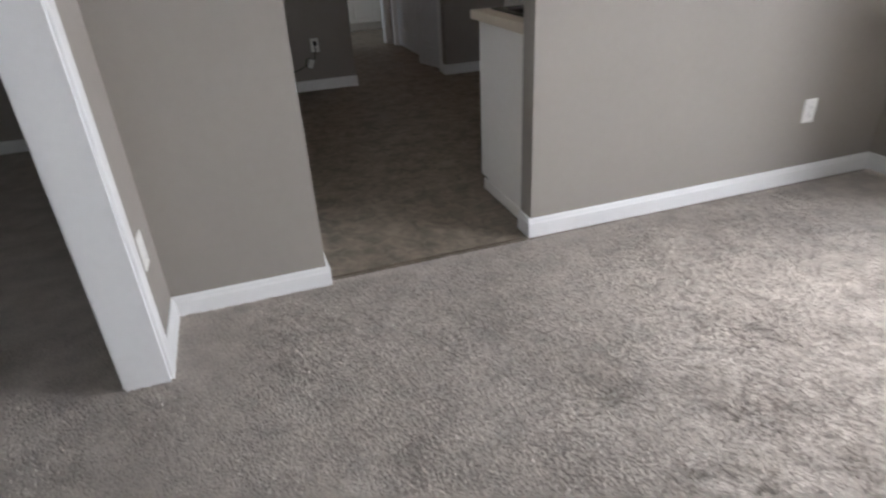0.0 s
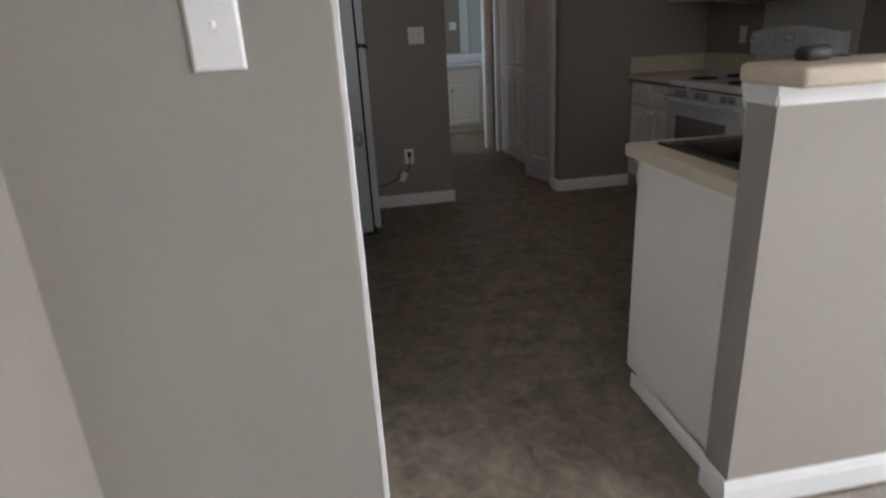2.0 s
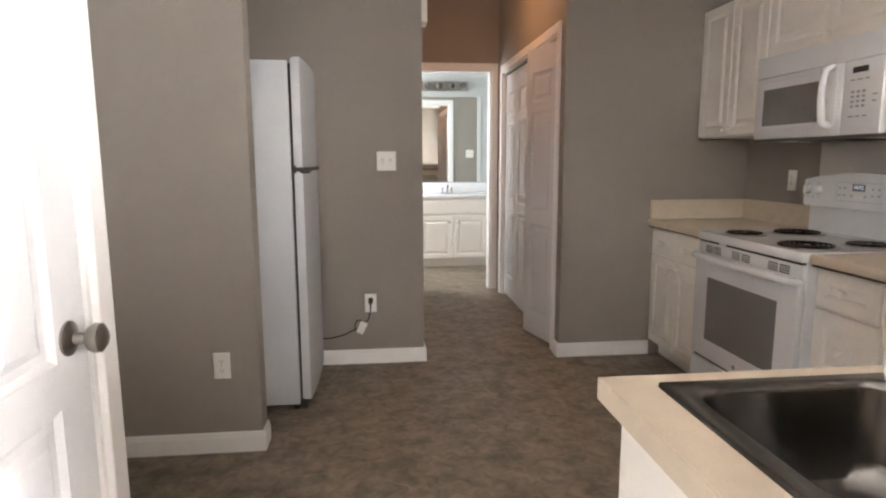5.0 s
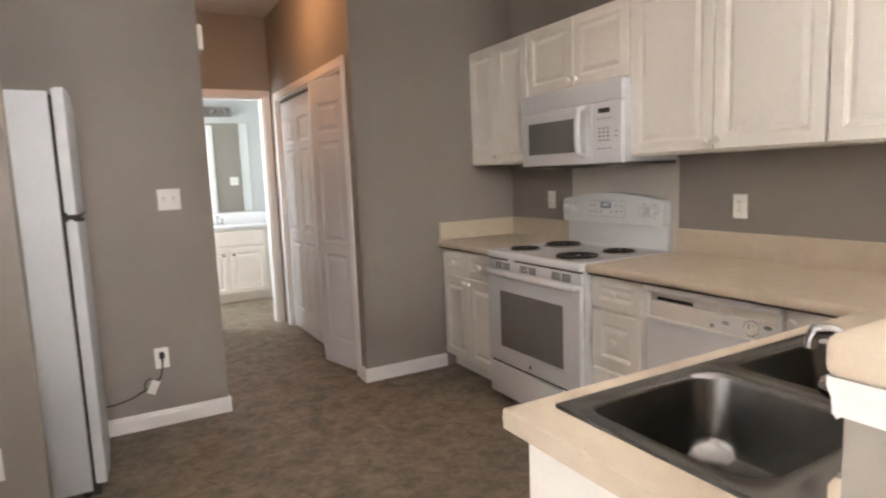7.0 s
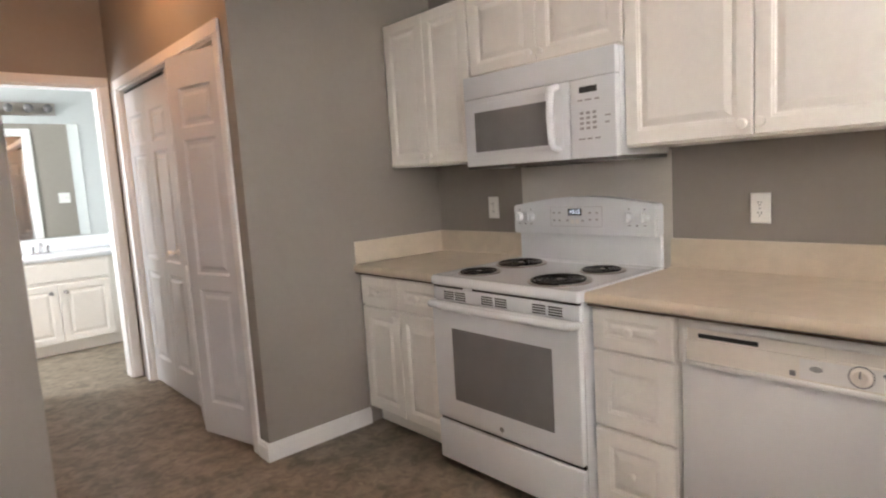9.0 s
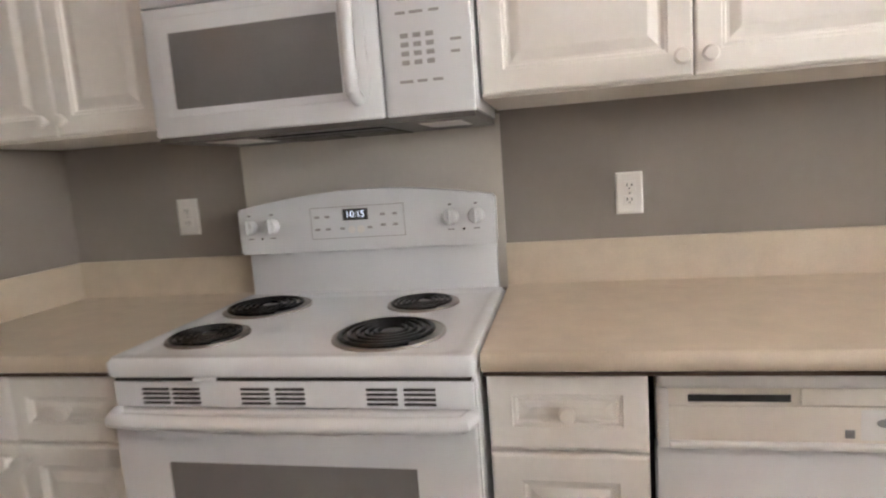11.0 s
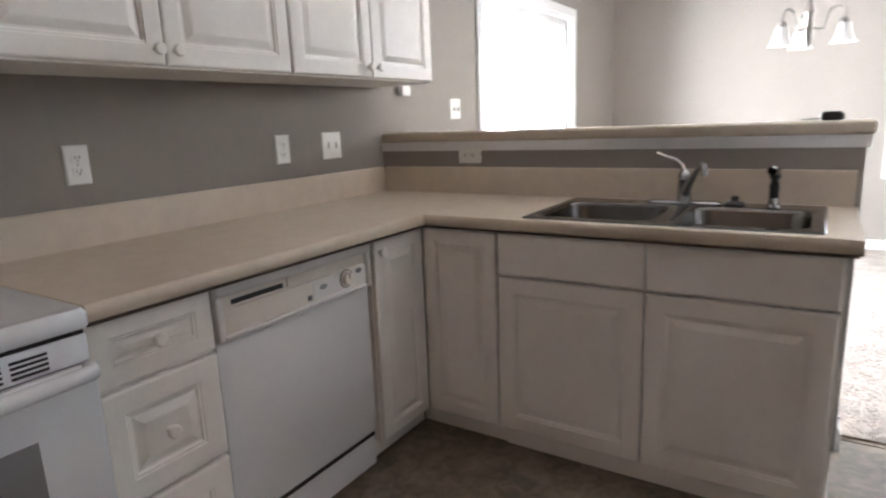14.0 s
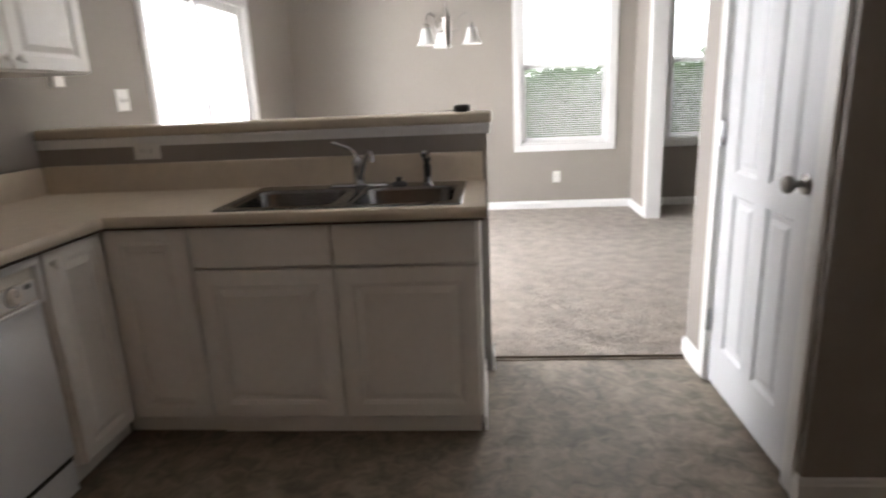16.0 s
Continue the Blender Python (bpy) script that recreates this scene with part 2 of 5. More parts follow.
PATIO = (-3.17, -1.63, 0.0, 1.97)
SWIN = (-3.17, -2.30, 0.665, 2.20)
WWIN = (-4.62, -3.75, 0.665, 2.20)
wall("wall_east", 0, T, -4.42, 6.5, axis="y", holes=[PATIO])
wall("wall_south", -7.0, 0, -4.42, -4.30, holes=[SWIN, WWIN])
wall("wall_dining_west", -3.53, -3.41, -4.30, 1.85, axis="y", holes=[(-3.675, -1.135, -0.1, 2.10)])
wall("wall_pantry_south", -3.41, -2.845, -0.757, -0.65)
wall("wall_pantry_east", -2.95, -2.845, -0.65, 0.29, axis="y", holes=[(-0.49, 0.20, -0.1, 2.04)])
wall("wall_pantry_north", -3.41, -2.95, 0.18, 0.29)
wall("wall_fridge_nib", -3.41, -2.825, 1.552, 1.66)
wall("wall_fridge_north", -3.53, -2.045, 2.63, 2.75)
wall("wall_fridge_back", -3.53, -3.41, 1.85, 2.63, axis="y")
wall("wall_hall_west", -2.165, -2.045, 2.75, 4.63, axis="y")
wall("wall_closet_south", -1.19, 0, 2.61, 2.73)
wall("wall_hall_east", -1.19, -1.07, 2.73, 4.63, axis="y", holes=[(2.76, 4.42, -0.1, 2.005)])
wall("wall_hall_end", -3.3, 0, 4.63, 4.75, holes=[(-1.96, -1.26, -0.1, 2.05)])
wall("wall_bath_north", -3.3, 0, 6.4, 6.5, mat=BATHWALL)
wall("wall_bath_east", -0.84, -0.74, 4.75, 6.4, axis="y", mat=BATHWALL)
# out-of-view wall; its opening is added to admit the bathroom fill lamp
wall("wall_bath_west", -3.3, -3.2, 4.75, 6.4, axis="y", mat=BATHWALL, holes=[(5.2, 5.9, 1.0, 2.1)])
wall("wall_west_room_north", -7.0, -3.53, 1.85, 1.95)
wall("wall_west_room_west", -7.0, -6.9, -4.30, 1.85, axis="y")
HALF_Y0, HALF_Y1, HALF_X, HALF_Z = -0.70, -0.60, -1.942, 1.10
structure("half_wall", boxed(HALF_X, 0, HALF_Y0, HALF_Y1, -0.1, HALF_Z), WALL, "greige painted half wall behind the sink counter", "half wall")


# baseboards: a moulded profile along each stretch
def baseboard(name, p, q, n, h=0.083, t=0.014):
    """From p to q (x, y) on a wall whose face looks along n."""
    p, q, n = Vector((*p, 0)), Vector((*q, 0)), Vector((*n, 0))
    d = (q - p).normalized()
    m = axes(p, n, (0, 0, 1))
    if (n.cross(Vector((0, 0, 1)))).dot(d) < 0:
        m = axes(q, n, (0, 0, 1))
    bm = prism(bmesh.new(), m, [(0.001, -0.008), (t, -0.008), (t, h * 0.72), (t * 0.75, h * 0.8), (t * 0.62, h * 0.93), (t * 0.3, h), (0.001, h)], 0, (q - p).length)
    return structure(name, bm, TRIM, "white moulded baseboard", "baseboard")


for p, q, n in (
        ((HALF_X - 0.014, HALF_Y0), (0, HALF_Y0), (0, -1)), ((HALF_X, HALF_Y0), (HALF_X, HALF_Y1), (-1, 0)),
        ((-3.41, -0.757), (-2.831, -0.757), (0, -1)), ((-2.845, -0.757), (-2.845, -0.55), (1, 0)),
        ((-2.845, 0.262), (-2.845, 0.29), (1, 0)), ((-3.41, 0.29), (-2.831, 0.29), (0, 1)),
        ((-3.41, -1.07), (-3.41, -0.772), (1, 0)), ((-3.41, -4.30), (-3.41, -3.745), (1, 0)),
        ((-3.395, -4.30), (-0.015, -4.30), (0, 1)), ((0, -4.30), (0, -3.25), (-1, 0)), ((0, -1.56), (0, -0.716), (-1, 0)),
        ((-3.41, 1.552), (-2.811, 1.552), (0, -1)), ((-2.825, 1.552), (-2.825, 1.66), (1, 0)),
        ((-3.41, 0.305), (-3.41, 1.537), (1, 0)),
        ((-3.40, 2.63), (-2.031, 2.63), (0, -1)), ((-2.045, 2.63), (-2.045, 4.615), (1, 0)),
        ((-1.204, 2.61), (-0.60, 2.61), (0, -1)), ((-1.19, 2.61), (-1.19, 2.70), (-1, 0)),
        ((-7.0, 1.85), (-3.53, 1.85), (0, -1)), ((-6.9, -4.3), (-3.53, -4.3), (0, 1)), ((-3.53, -1.07), (-3.53, 1.84), (-1, 0))):
    baseboard("baseboard", p, q, n)


def casing(name, axis, face, out, a0, a1, z1, w=0.062, t=0.016, z0=0.0, sill=False):
    """Door or window trim round an opening, on one face of a wall."""
    bm = bmesh.new()

    def bit(a, b, c, d, tt=t):
        if axis == "x":
            box(bm, a, b, face, face + out * tt, c, d, 0.004)
        else:
            box(bm, face, face + out * tt, a, b, c, d, 0.004)

    bit(a0 - w, a0, z0, z1)
    bit(a1, a1 + w, z0, z1)
    bit(a0 - w, a1 + w, z1 + 0.001, z1 + w)
    if sill:
        bit(a0 - w, a1 + w, z0 - w, z0 - 0.001)
    return structure(name, bm, TRIM, "white moulded trim round an opening", "trim")


def lining(name, axis, c0, c1, a0, a1, z0, z1, t=0.014, sill=False):
    """The white reveal inside an opening through a wall from c0 to c1."""
    bm = bmesh.new()

    def bit(a, b, c, d):
        box(bm, *((a, b, c0, c1) if axis == "x" else (c0, c1, a, b)), c, d)

    bit(a0, a0 + t, z0, z1)
    bit(a1 - t, a1, z0, z1)
    bit(a0 + t, a1 - t, z1 - t, z1)
    if sill:
        bit(a0 + t, a1 - t, z0, z0 + t)
    return structure(name, bm, TRIM, "white painted reveal of an opening", "trim")


casing("trim_living_opening", "y", -3.41, 1, -3.675, -1.135, 2.10, w=0.06)
casing("trim_living_opening_west", "y", -3.53, -1, -3.675, -1.135, 2.10, w=0.06)
lining("trim_living_reveal", "y", -3.535, -3.405, -3.676, -1.134, 0, 2.101)
casing("trim_pantry", "y", -2.845, 1, -0.49, 0.20, 2.04)
lining("trim_pantry_reveal", "y", -2.951, -2.844, -0.491, 0.201, 0, 2.041)
casing("trim_closet", "y", -1.19, -1, 2.76, 4.42, 2.005)
lining("trim_closet_reveal", "y", -1.191, -1.069, 2.759, 4.421, 0, 2.006)
casing("trim_bath", "x", 4.63, -1, -1.96, -1.26, 2.05)
casing("trim_bath_inner", "x", 4.75, 1, -1.96, -1.26, 2.05)
lining("trim_bath_reveal", "x", 4.629, 4.751, -1.961, -1.259, 0, 2.051)
casing("trim_patio", "y", 0, -1, PATIO[0], PATIO[1], PATIO[3], w=0.07)
casing("trim_window_south", "x", -4.30, 1, SWIN[0], SWIN[1], SWIN[3], w=0.07, z0=SWIN[2], sill=True)
casing("trim_window_west", "x", -4.30, 1, WWIN[0], WWIN[1], WWIN[3], w=0.07, z0=WWIN[2], sill=True)
lining("trim_patio_reveal", "y", -0.001, 0.121, PATIO[0] - 0.001, PATIO[1] + 0.001, 0, PATIO[3] + 0.001)
lining("trim_south_reveal", "x", -4.421, -4.299, SWIN[0] - 0.001, SWIN[1] + 0.001, SWIN[2], SWIN[3] + 0.001, sill=True)
lining("trim_west_reveal", "x", -4.421, -4.299, WWIN[0] - 0.001, WWIN[1] + 0.001, WWIN[2], WWIN[3] + 0.001, sill=True)


def hung_window(name, hole):
    x0, x1, z0, z1 = hole[0] + 0.014, hole[1] - 0.014, hole[2] + 0.014, hole[3] - 0.014
    ob = tagged(new(name), "white double-hung window with lowered blinds", "window", "", "structure")
    ob.location = ((x0 + x1) / 2, -4.37, z0)
    mid = 1.43
    for lo, hi, y in ((z0, mid + 0.02, -4.375), (mid - 0.02, z1, -4.40)):
        bm = bmesh.new()
        for a, b, c, d in ((x0, x0 + 0.04, lo, hi), (x1 - 0.04, x1, lo, hi), (x0 + 0.04, x1 - 0.04, lo, lo + 0.045), (x0 + 0.04, x1 - 0.04, hi - 0.045, hi)):
            box(bm, a, b, y - 0.012, y + 0.012, c, d, 0.003)
        part("sash", bm, TRIM, ob, "white sash frame")
        pane = part("pane", boxed(x0 + 0.035, x1 - 0.035, y - 0.002, y + 0.002, lo + 0.04, hi - 0.04), GLASS, ob, "clear glass pane", smooth=False)
        pane.visible_shadow = False
    return ob


hung_window("window_1", SWIN)
hung_window("window_2", WWIN)

patio = tagged(new("door_patio"), "white framed sliding glass patio door", "patio door", "", "structure")
patio.location = (0.06, -2.4, 0)
for y0, y1, x in ((PATIO[0] + 0.014, -2.37, 0.05), (-2.43, PATIO[1] - 0.014, 0.085)):
    bm = bmesh.new()
    for a, b, c, d in ((y0, y0 + 0.06, 0.02, 1.955), (y1 - 0.06, y1, 0.02, 1.955), (y0 + 0.06, y1 - 0.06, 0.02, 0.11), (y0 + 0.06, y1 - 0.06, 1.89, 1.955)):
        box(bm, x - 0.016, x + 0.016, a, b, c, d, 0.004)
    part("door_frame", bm, TRIM, patio, "white sliding door frame")
    pane = part("pane", boxed(x - 0.003, x + 0.003, y0 + 0.055, y1 - 0.055, 0.105, 1.895), GLASS, patio, "clear glass pane", smooth=False)
    pane.visible_shadow = False
part("sill", boxed(0.002, 0.118, PATIO[0] + 0.014, PATIO[1] - 0.014, -0.01, 0.02), TRIM, patio)

# ---- six-panel door leaves ----
PANELS = ((0.82, 0.92), (0.44, 0.79), (0.09, 0.40))


def panel_leaf(name, m, w, h, columns, parent, t=0.034, rows=PANELS):
    """A leaf in local u, v, n: stiles and rails proud of raised panels on both faces."""
    bm = bmesh.new()
    st = min(0.105 if columns == 2 else 0.075, w * 0.19)
    cols = [(st, w - st)] if columns == 1 else [(st, w / 2 - st * 0.42), (w / 2 + st * 0.42, w - st)]
    vcuts = sorted([0.0, h] + [f * h for r in rows for f in r])
    ucuts = [0.0] + [c for pair in cols for c in pair] + [w]
    q = t / 2

    def quad(*pts):
        bm.faces.new([bm.verts.new(m @ Vector(p)) for p in pts])

    for i in range(len(ucuts) - 1):
        for j in range(len(vcuts) - 1):
            a, b, c, d = ucuts[i], ucuts[i + 1], vcuts[j], vcuts[j + 1]
            for s in (-1, 1):
                n = s * q
                if i % 2 and j % 2:
                    e = s * (q - 0.013)
                    quad((a, c, e), (b, c, e), (b, d, e), (a, d, e))
                    for p0, p1 in (((a, c), (b, c)), ((b, c), (b, d)), ((b, d), (a, d)), ((a, d), (a, c))):
                        quad((*p0, e), (*p1, e), (*p1, n), (*p0, n))
                else:
                    quad((a, c, n), (b, c, n), (b, d, n), (a, d, n))
    for a, b in zip(ucuts, ucuts[1:]):
        for v in (0, h):
            quad((a, v, -q), (b, v, -q), (b, v, q), (a, v, q))
    for a, b in zip(vcuts, vcuts[1:]):
        for u in (0, w):
            quad((u, a, -q), (u, b, -q), (u, b, q), (u, a, q))
    bmesh.ops.remove_doubles(bm, verts=bm.verts[:], dist=1e-5)
    leaf = part(name, bm, DOORPAINT, parent, "white moulded door leaf", smooth=False)
    for c0, c1 in cols:
        for r0, r1 in rows:
            for s in (-1, 1):
                mm = m if s > 0 else m @ Matrix.Translation((w, 0, 0)) @ Matrix.Rotation(math.pi, 4, "Y")
                a, b = (c0, c1) if s > 0 else (w - c1, w - c0)
                z = t / 2
                pb = rings(bmesh.new(), mm, a, b, r0 * h, r1 * h, [(-0.001, z - 0.0125), (0.0, z - 0.001), (0.012, z - 0.0095), (0.028, z - 0.0095), (0.046, z - 0.002)])
                part("panel", pb, DOORPAINT, leaf, smooth=False)
    return leaf


def knob(name, m, parent, r=0.027, mat=None):
    bm = lathe(bmesh.new(), m, [(r * 1.15, 0), (r * 1.15, 0.004), (r * 0.8, 0.008), (r * 0.4, 0.012), (r * 0.38, 0.03), (r * 0.8, 0.036), (r, 0.046), (r * 0.95, 0.056), (r * 0.6, 0.063), (0, 0.064)])
    return part(name, bm, mat or NICKEL, parent, "brushed nickel knob")


door = tagged(new("door_pantry"), "closed white six-panel pantry door with nickel knob", "door", "", "structure")
door.location = (-2.866, -0.15, 0.012)
leaf = panel_leaf("door_leaf", axes((-2.866, -0.472, 0.012), (0, 1, 0), (0, 0, 1)), 0.655, 2.01, 2, door)
knob("knob", axes((-2.849, 0.12, 0.93), (0, 1, 0), (0, 0, 1)), leaf)
for z in (0.275, 1.033, 1.82):
    hb = bmesh.new()
    box(hb, -2.847, -2.832, -0.494, -0.470, z - 0.045, z + 0.045, 0.003)
    lathe(hb, Matrix.Translation((-2.831, -0.481, z - 0.047)), [(0.006, 0), (0.006, 0.094)], 10)
    part("hinge", hb, CHROME, leaf, "pale metal butt hinge")

bifold = tagged(new("door_closet"), "white panelled bifold closet doors, one pair ajar", "closet door", "", "structure")
bifold.location = (-1.14, 3.6, 0.015)
LW = 0.408


def bifold_leaf(x0, y0, x1, y1):
    d = Vector((x1 - x0, y1 - y0, 0)).normalized()
    return panel_leaf("door_leaf", axes((x0, y0, 0.015), d, (0, 0, 1)), LW, 1.955, 1, bifold, t=0.03)


k1 = math.sqrt(LW ** 2 - 0.10 ** 2)
bifold_leaf(-1.265, 2.785 + k1, -1.165, 2.785)
bifold_leaf(-1.15, 2.785 + 2 * k1 + 0.006, -1.265, 2.789 + k1)
bifold_leaf(-1.15, 4.40 - LW - 0.004, -1.15, 4.40 - 2 * LW - 0.004)
far_leaf = bifold_leaf(-1.15, 4.40, -1.15, 4.40 - LW)
knob("knob", axes((-1.166, 3.66, 0.95), (0, -1, 0), (0, 0, 1)), far_leaf, 0.016, TRIM)
part("track", boxed(-1.16, -1.12, 2.775, 4.405, 1.973, 1.99), GAP, bifold, "dark bifold track")

# closet interior behind the leaves
wall("wall_closet_back", -0.45, -0.35, 2.73, 4.63, axis="y")

# ---- wall plates ----


def wall_plate(name, place, n, kind, label, category="outlet"):
    """A plate with sockets or toggles. n: the way it faces."""
    u = Vector((0, 0, 1)).cross(Vector(n)).normalized()
    m = axes(place, u, (0, 0, 1))
    wide = 0.114 if kind in ("double", "rocker2") else 0.071
    hi = 0.114
    if kind == "sideways":
        m = axes(place, (0, 0, -1), u)
        wide = 0.071
    if kind == "tall":
        wide, hi = 0.085, 0.135
    ob = thing(name, place, label, category)
    bm = rings(bmesh.new(), m, -wide / 2, wide / 2, -hi / 2, hi / 2, [(0, 0.0), (0, 0.003), (0.004, 0.006), (0.006, 0.0065)])
    part("plate", bm, PLATE, ob, smooth=False)

    def mark(name2, u0, u1, v0, v1, n0, n1, mat, par=ob, bev=0.0):
        b2 = boxed(u0, u1, v0, v1, n0, n1, bevel=bev)
        b2.transform(m)
        return part(name2, b2, mat, par, smooth=False)

    if kind in ("outlet", "sideways"):
        for s in (-1, 1):
            so = mark("socket", -0.016, 0.016, s * 0.0195 - 0.013, s * 0.0195 + 0.013, 0.005, 0.0085, PLATE, bev=0.001)
            for a in (-0.006, 0.006):
                mark("slot", a - 0.0012, a + 0.0012, s * 0.0195 - 0.002, s * 0.0195 + 0.007, 0.0083, 0.0089, BLACK, so)
            mark("slot", -0.002, 0.002, s * 0.0195 - 0.009, s * 0.0195 - 0.005, 0.0083, 0.0089, BLACK, so)
        mark("screw", -0.002, 0.002, -0.002, 0.002, 0.006, 0.0075, CHROME)
    elif kind in ("single", "tall"):
        mark("toggle_slot", -0.006, 0.006, -0.013, 0.013, 0.006, 0.0072, PLASTIC)
        mark("toggle", -0.004, 0.004, -0.001, 0.011, 0.007, 0.016, PLATE, bev=0.002)
    elif kind == "double":
        for s in (-1, 1):
            # grey slot colour stands in for the shade round each toggle
            mark("toggle_slot", s * 0.023 - 0.006, s * 0.023 + 0.006, -0.013, 0.013, 0.006, 0.0072, KEYPAD)
            mark("toggle", s * 0.023 - 0.0045, s * 0.023 + 0.0045, -0.0115, 0.008, 0.007, 0.018, PLATE, bev=0.002)
    elif kind == "coax":
        b2 = lathe(bmesh.new(), m, [(0.006, 0.006), (0.006, 0.012), (0.003, 0.012), (0.003, 0.016)], 12)
        part("connector", b2, NICKEL, ob)
    return ob


wall_plate("wall_outlet", (0, 2.18, 1.118), (-1, 0, 0), "outlet", "white duplex outlet on the greige backsplash wall")
wall_plate("wall_outlet", (0, 0.837, 1.11), (-1, 0, 0), "outlet", "white duplex outlet on the greige backsplash wall")
wall_plate("wall_outlet", (0, 0.048, 1.108), (-1, 0, 0), "outlet", "white duplex outlet on the greige backsplash wall")
wall_plate("light_switch", (0, -0.236, 1.109), (-1, 0, 0), "double", "white double toggle switch over the counter", "switch")
wall_plate("light_switch", (0, -1.289, 1.26), (-1, 0, 0), "double", "white double toggle switch beside the patio door", "switch")
wall_plate("wall_outlet", (-0.49, -0.60, 1.04), (0, 1, 0), "sideways", "white outlet laid sideways under the bar ledge")
wall_plate("wall_outlet", (-0.485, -0.70, 0.362), (0, -1, 0), "outlet", "white duplex outlet low on the half wall")
wall_plate("wall_outlet", (-3.41, -0.955, 0.374), (1, 0, 0), "outlet", "white duplex outlet beside the cased opening")
wall_plate("light_switch", (-3.036, -0.757, 1.27), (0, -1, 0), "tall", "oversized white switch plate on the pantry wall", "switch")
wall_plate("wall_outlet", (-2.66, -4.30, 0.33), (0, 1, 0), "outlet", "white duplex outlet under the dining window")
wall_plate("wall_outlet", (-2.98, 1.552, 0.38), (0, -1, 0), "outlet", "white duplex outlet low beside the refrigerator")
wall_plate("light_switch", (-2.26, 2.63, 1.232), (0, -1, 0), "double", "white double toggle switch beside the hallway", "switch")
fridge_outlet = wall_plate("wall_outlet", (-2.37, 2.63, 0.374), (0, -1, 0), "outlet", "white outlet with the refrigerator's black plug in it")

# ---- cabinets ----


def moulded_front(name, m, w, h, parent, raised=True, t=0.018, frame_w=0.05, label=""):
    """A thermofoil door or drawer front: routed groove round a raised field."""
    f = min(frame_w, w * 0.24, h * 0.29)
    if raised:
        loops = [(0, 0.0), (0, t - 0.005), (0.002, t - 0.002), (0.006, t), (f, t), (f + 0.003, t - 0.003), (f + 0.008, t - 0.0035), (f + 0.012, t - 0.0085), (f + 0.018, t - 0.0085), (f + 0.036, t - 0.002), (f + 0.04, t - 0.001)]
    else:
        loops = [(0, 0.0), (0, t - 0.004), (0.005, t)]
    return part(name, rings(bmesh.new(), m, 0, w, 0, h, loops), CABINET, parent, label, smooth=False)


def cab_knob(m, parent):
    bm = lathe(bmesh.new(), m, [(0.008, 0), (0.007, 0.010), (0.010, 0.014), (0.0165, 0.018), (0.017, 0.023), (0.013, 0.028), (0, 0.030)], 18)
    return part("knob", bm, CABINET, parent, "round white knob")


def wall_cabinet(y0, y1, z0, z1, label, depth=0.325):
    """A wall cabinet with two doors on the east wall; it opens towards -x."""
    ob = thing("wall_cabinet", (-depth / 2, (y0 + y1) / 2, z0), label, "cabinet", "wall cabinets over the counter")
    part("body", boxed(-depth, -0.001, y0 + 0.001, y1 - 0.001, z0, z1, bevel=0.0015), CABINET, ob, smooth=False)
    mid = (y0 + y1) / 2
    for a, b, s in ((mid + 0.0015, y1 - 0.003, -1), (y0 + 0.003, mid - 0.0015, 1)):
        m = axes((-depth - 0.001, b, z0 + 0.006), (0, -1, 0), (0, 0, 1))
        d = moulded_front("door", m, b - a, z1 - z0 - 0.012, ob)
        ky = a + 0.026 if s < 0 else b - 0.026
        kz = z0 + 0.045
        cab_knob(axes((-depth - 0.018, ky, kz), (0, -1, 0), (0, 0, 1)), d)
    return ob


wall_cabinet(1.975, 2.606, 1.36, 2.11, "white two-door wall cabinet beside the microwave")
wall_cabinet(1.185, 1.973, 1.735, 2.11, "short white two-door cabinet above the microwave")
wall_cabinet(0.287, 1.183, 1.36, 2.11, "white two-door wall cabinet over the beige counter")
wall_cabinet(-0.545, 0.285, 1.36, 2.11, "white two-door wall cabinet near the bar ledge")
puck = thing("under_cabinet_box", (-0.03, -0.78, 1.35), "small white box on the wall past the cabinets", "wall box")
part("body", boxed(-0.03, -0.001, -0.815, -0.745, 1.325, 1.375, bevel=0.004), PLASTIC, puck)

FX = -0.585  # face of the base cabinets along the wall
TOP, UNDER = 0.868, 0.828


def base_body(ob, x0, x1, y0, y1, toe):
    """Carcass and recessed toe kick; toe: (x0, x1, y0, y1)."""
    part("body", boxed(x0, x1, y0, y1, 0.09, UNDER - 0.002, bevel=0.0015), CABINET, ob, smooth=False)
    part("toe_kick", boxed(*toe, -0.004, 0.089), CABINET, ob, "white recessed toe kick", smooth=False)


c = thing("base_cabinet", (-0.3, 2.29, 0), "white base cabinet with two drawers over two doors", "cabinet")
base_body(c, FX, -0.002, 1.972, 2.606, (FX + 0.06, -0.002, 1.972, 2.606))
for a, b, s in ((2.291, 2.602, -1), (1.977, 2.288, 1)):
    m = axes((FX - 0.001, b, 0.655), (0, -1, 0), (0, 0, 1))
    d = moulded_front("drawer_front", m, b - a, 0.155, c)
    cab_knob(axes((FX - 0.018, (a + b) / 2, 0.733), (0, -1, 0), (0, 0, 1)), d)
    m = axes((FX - 0.001, b, 0.095), (0, -1, 0), (0, 0, 1))
    d = moulded_front("door", m, b - a, 0.552, c)
    cab_knob(axes((FX - 0.018, a + 0.026 if s < 0 else b - 0.026, 0.61), (0, -1, 0), (0, 0, 1)), d)

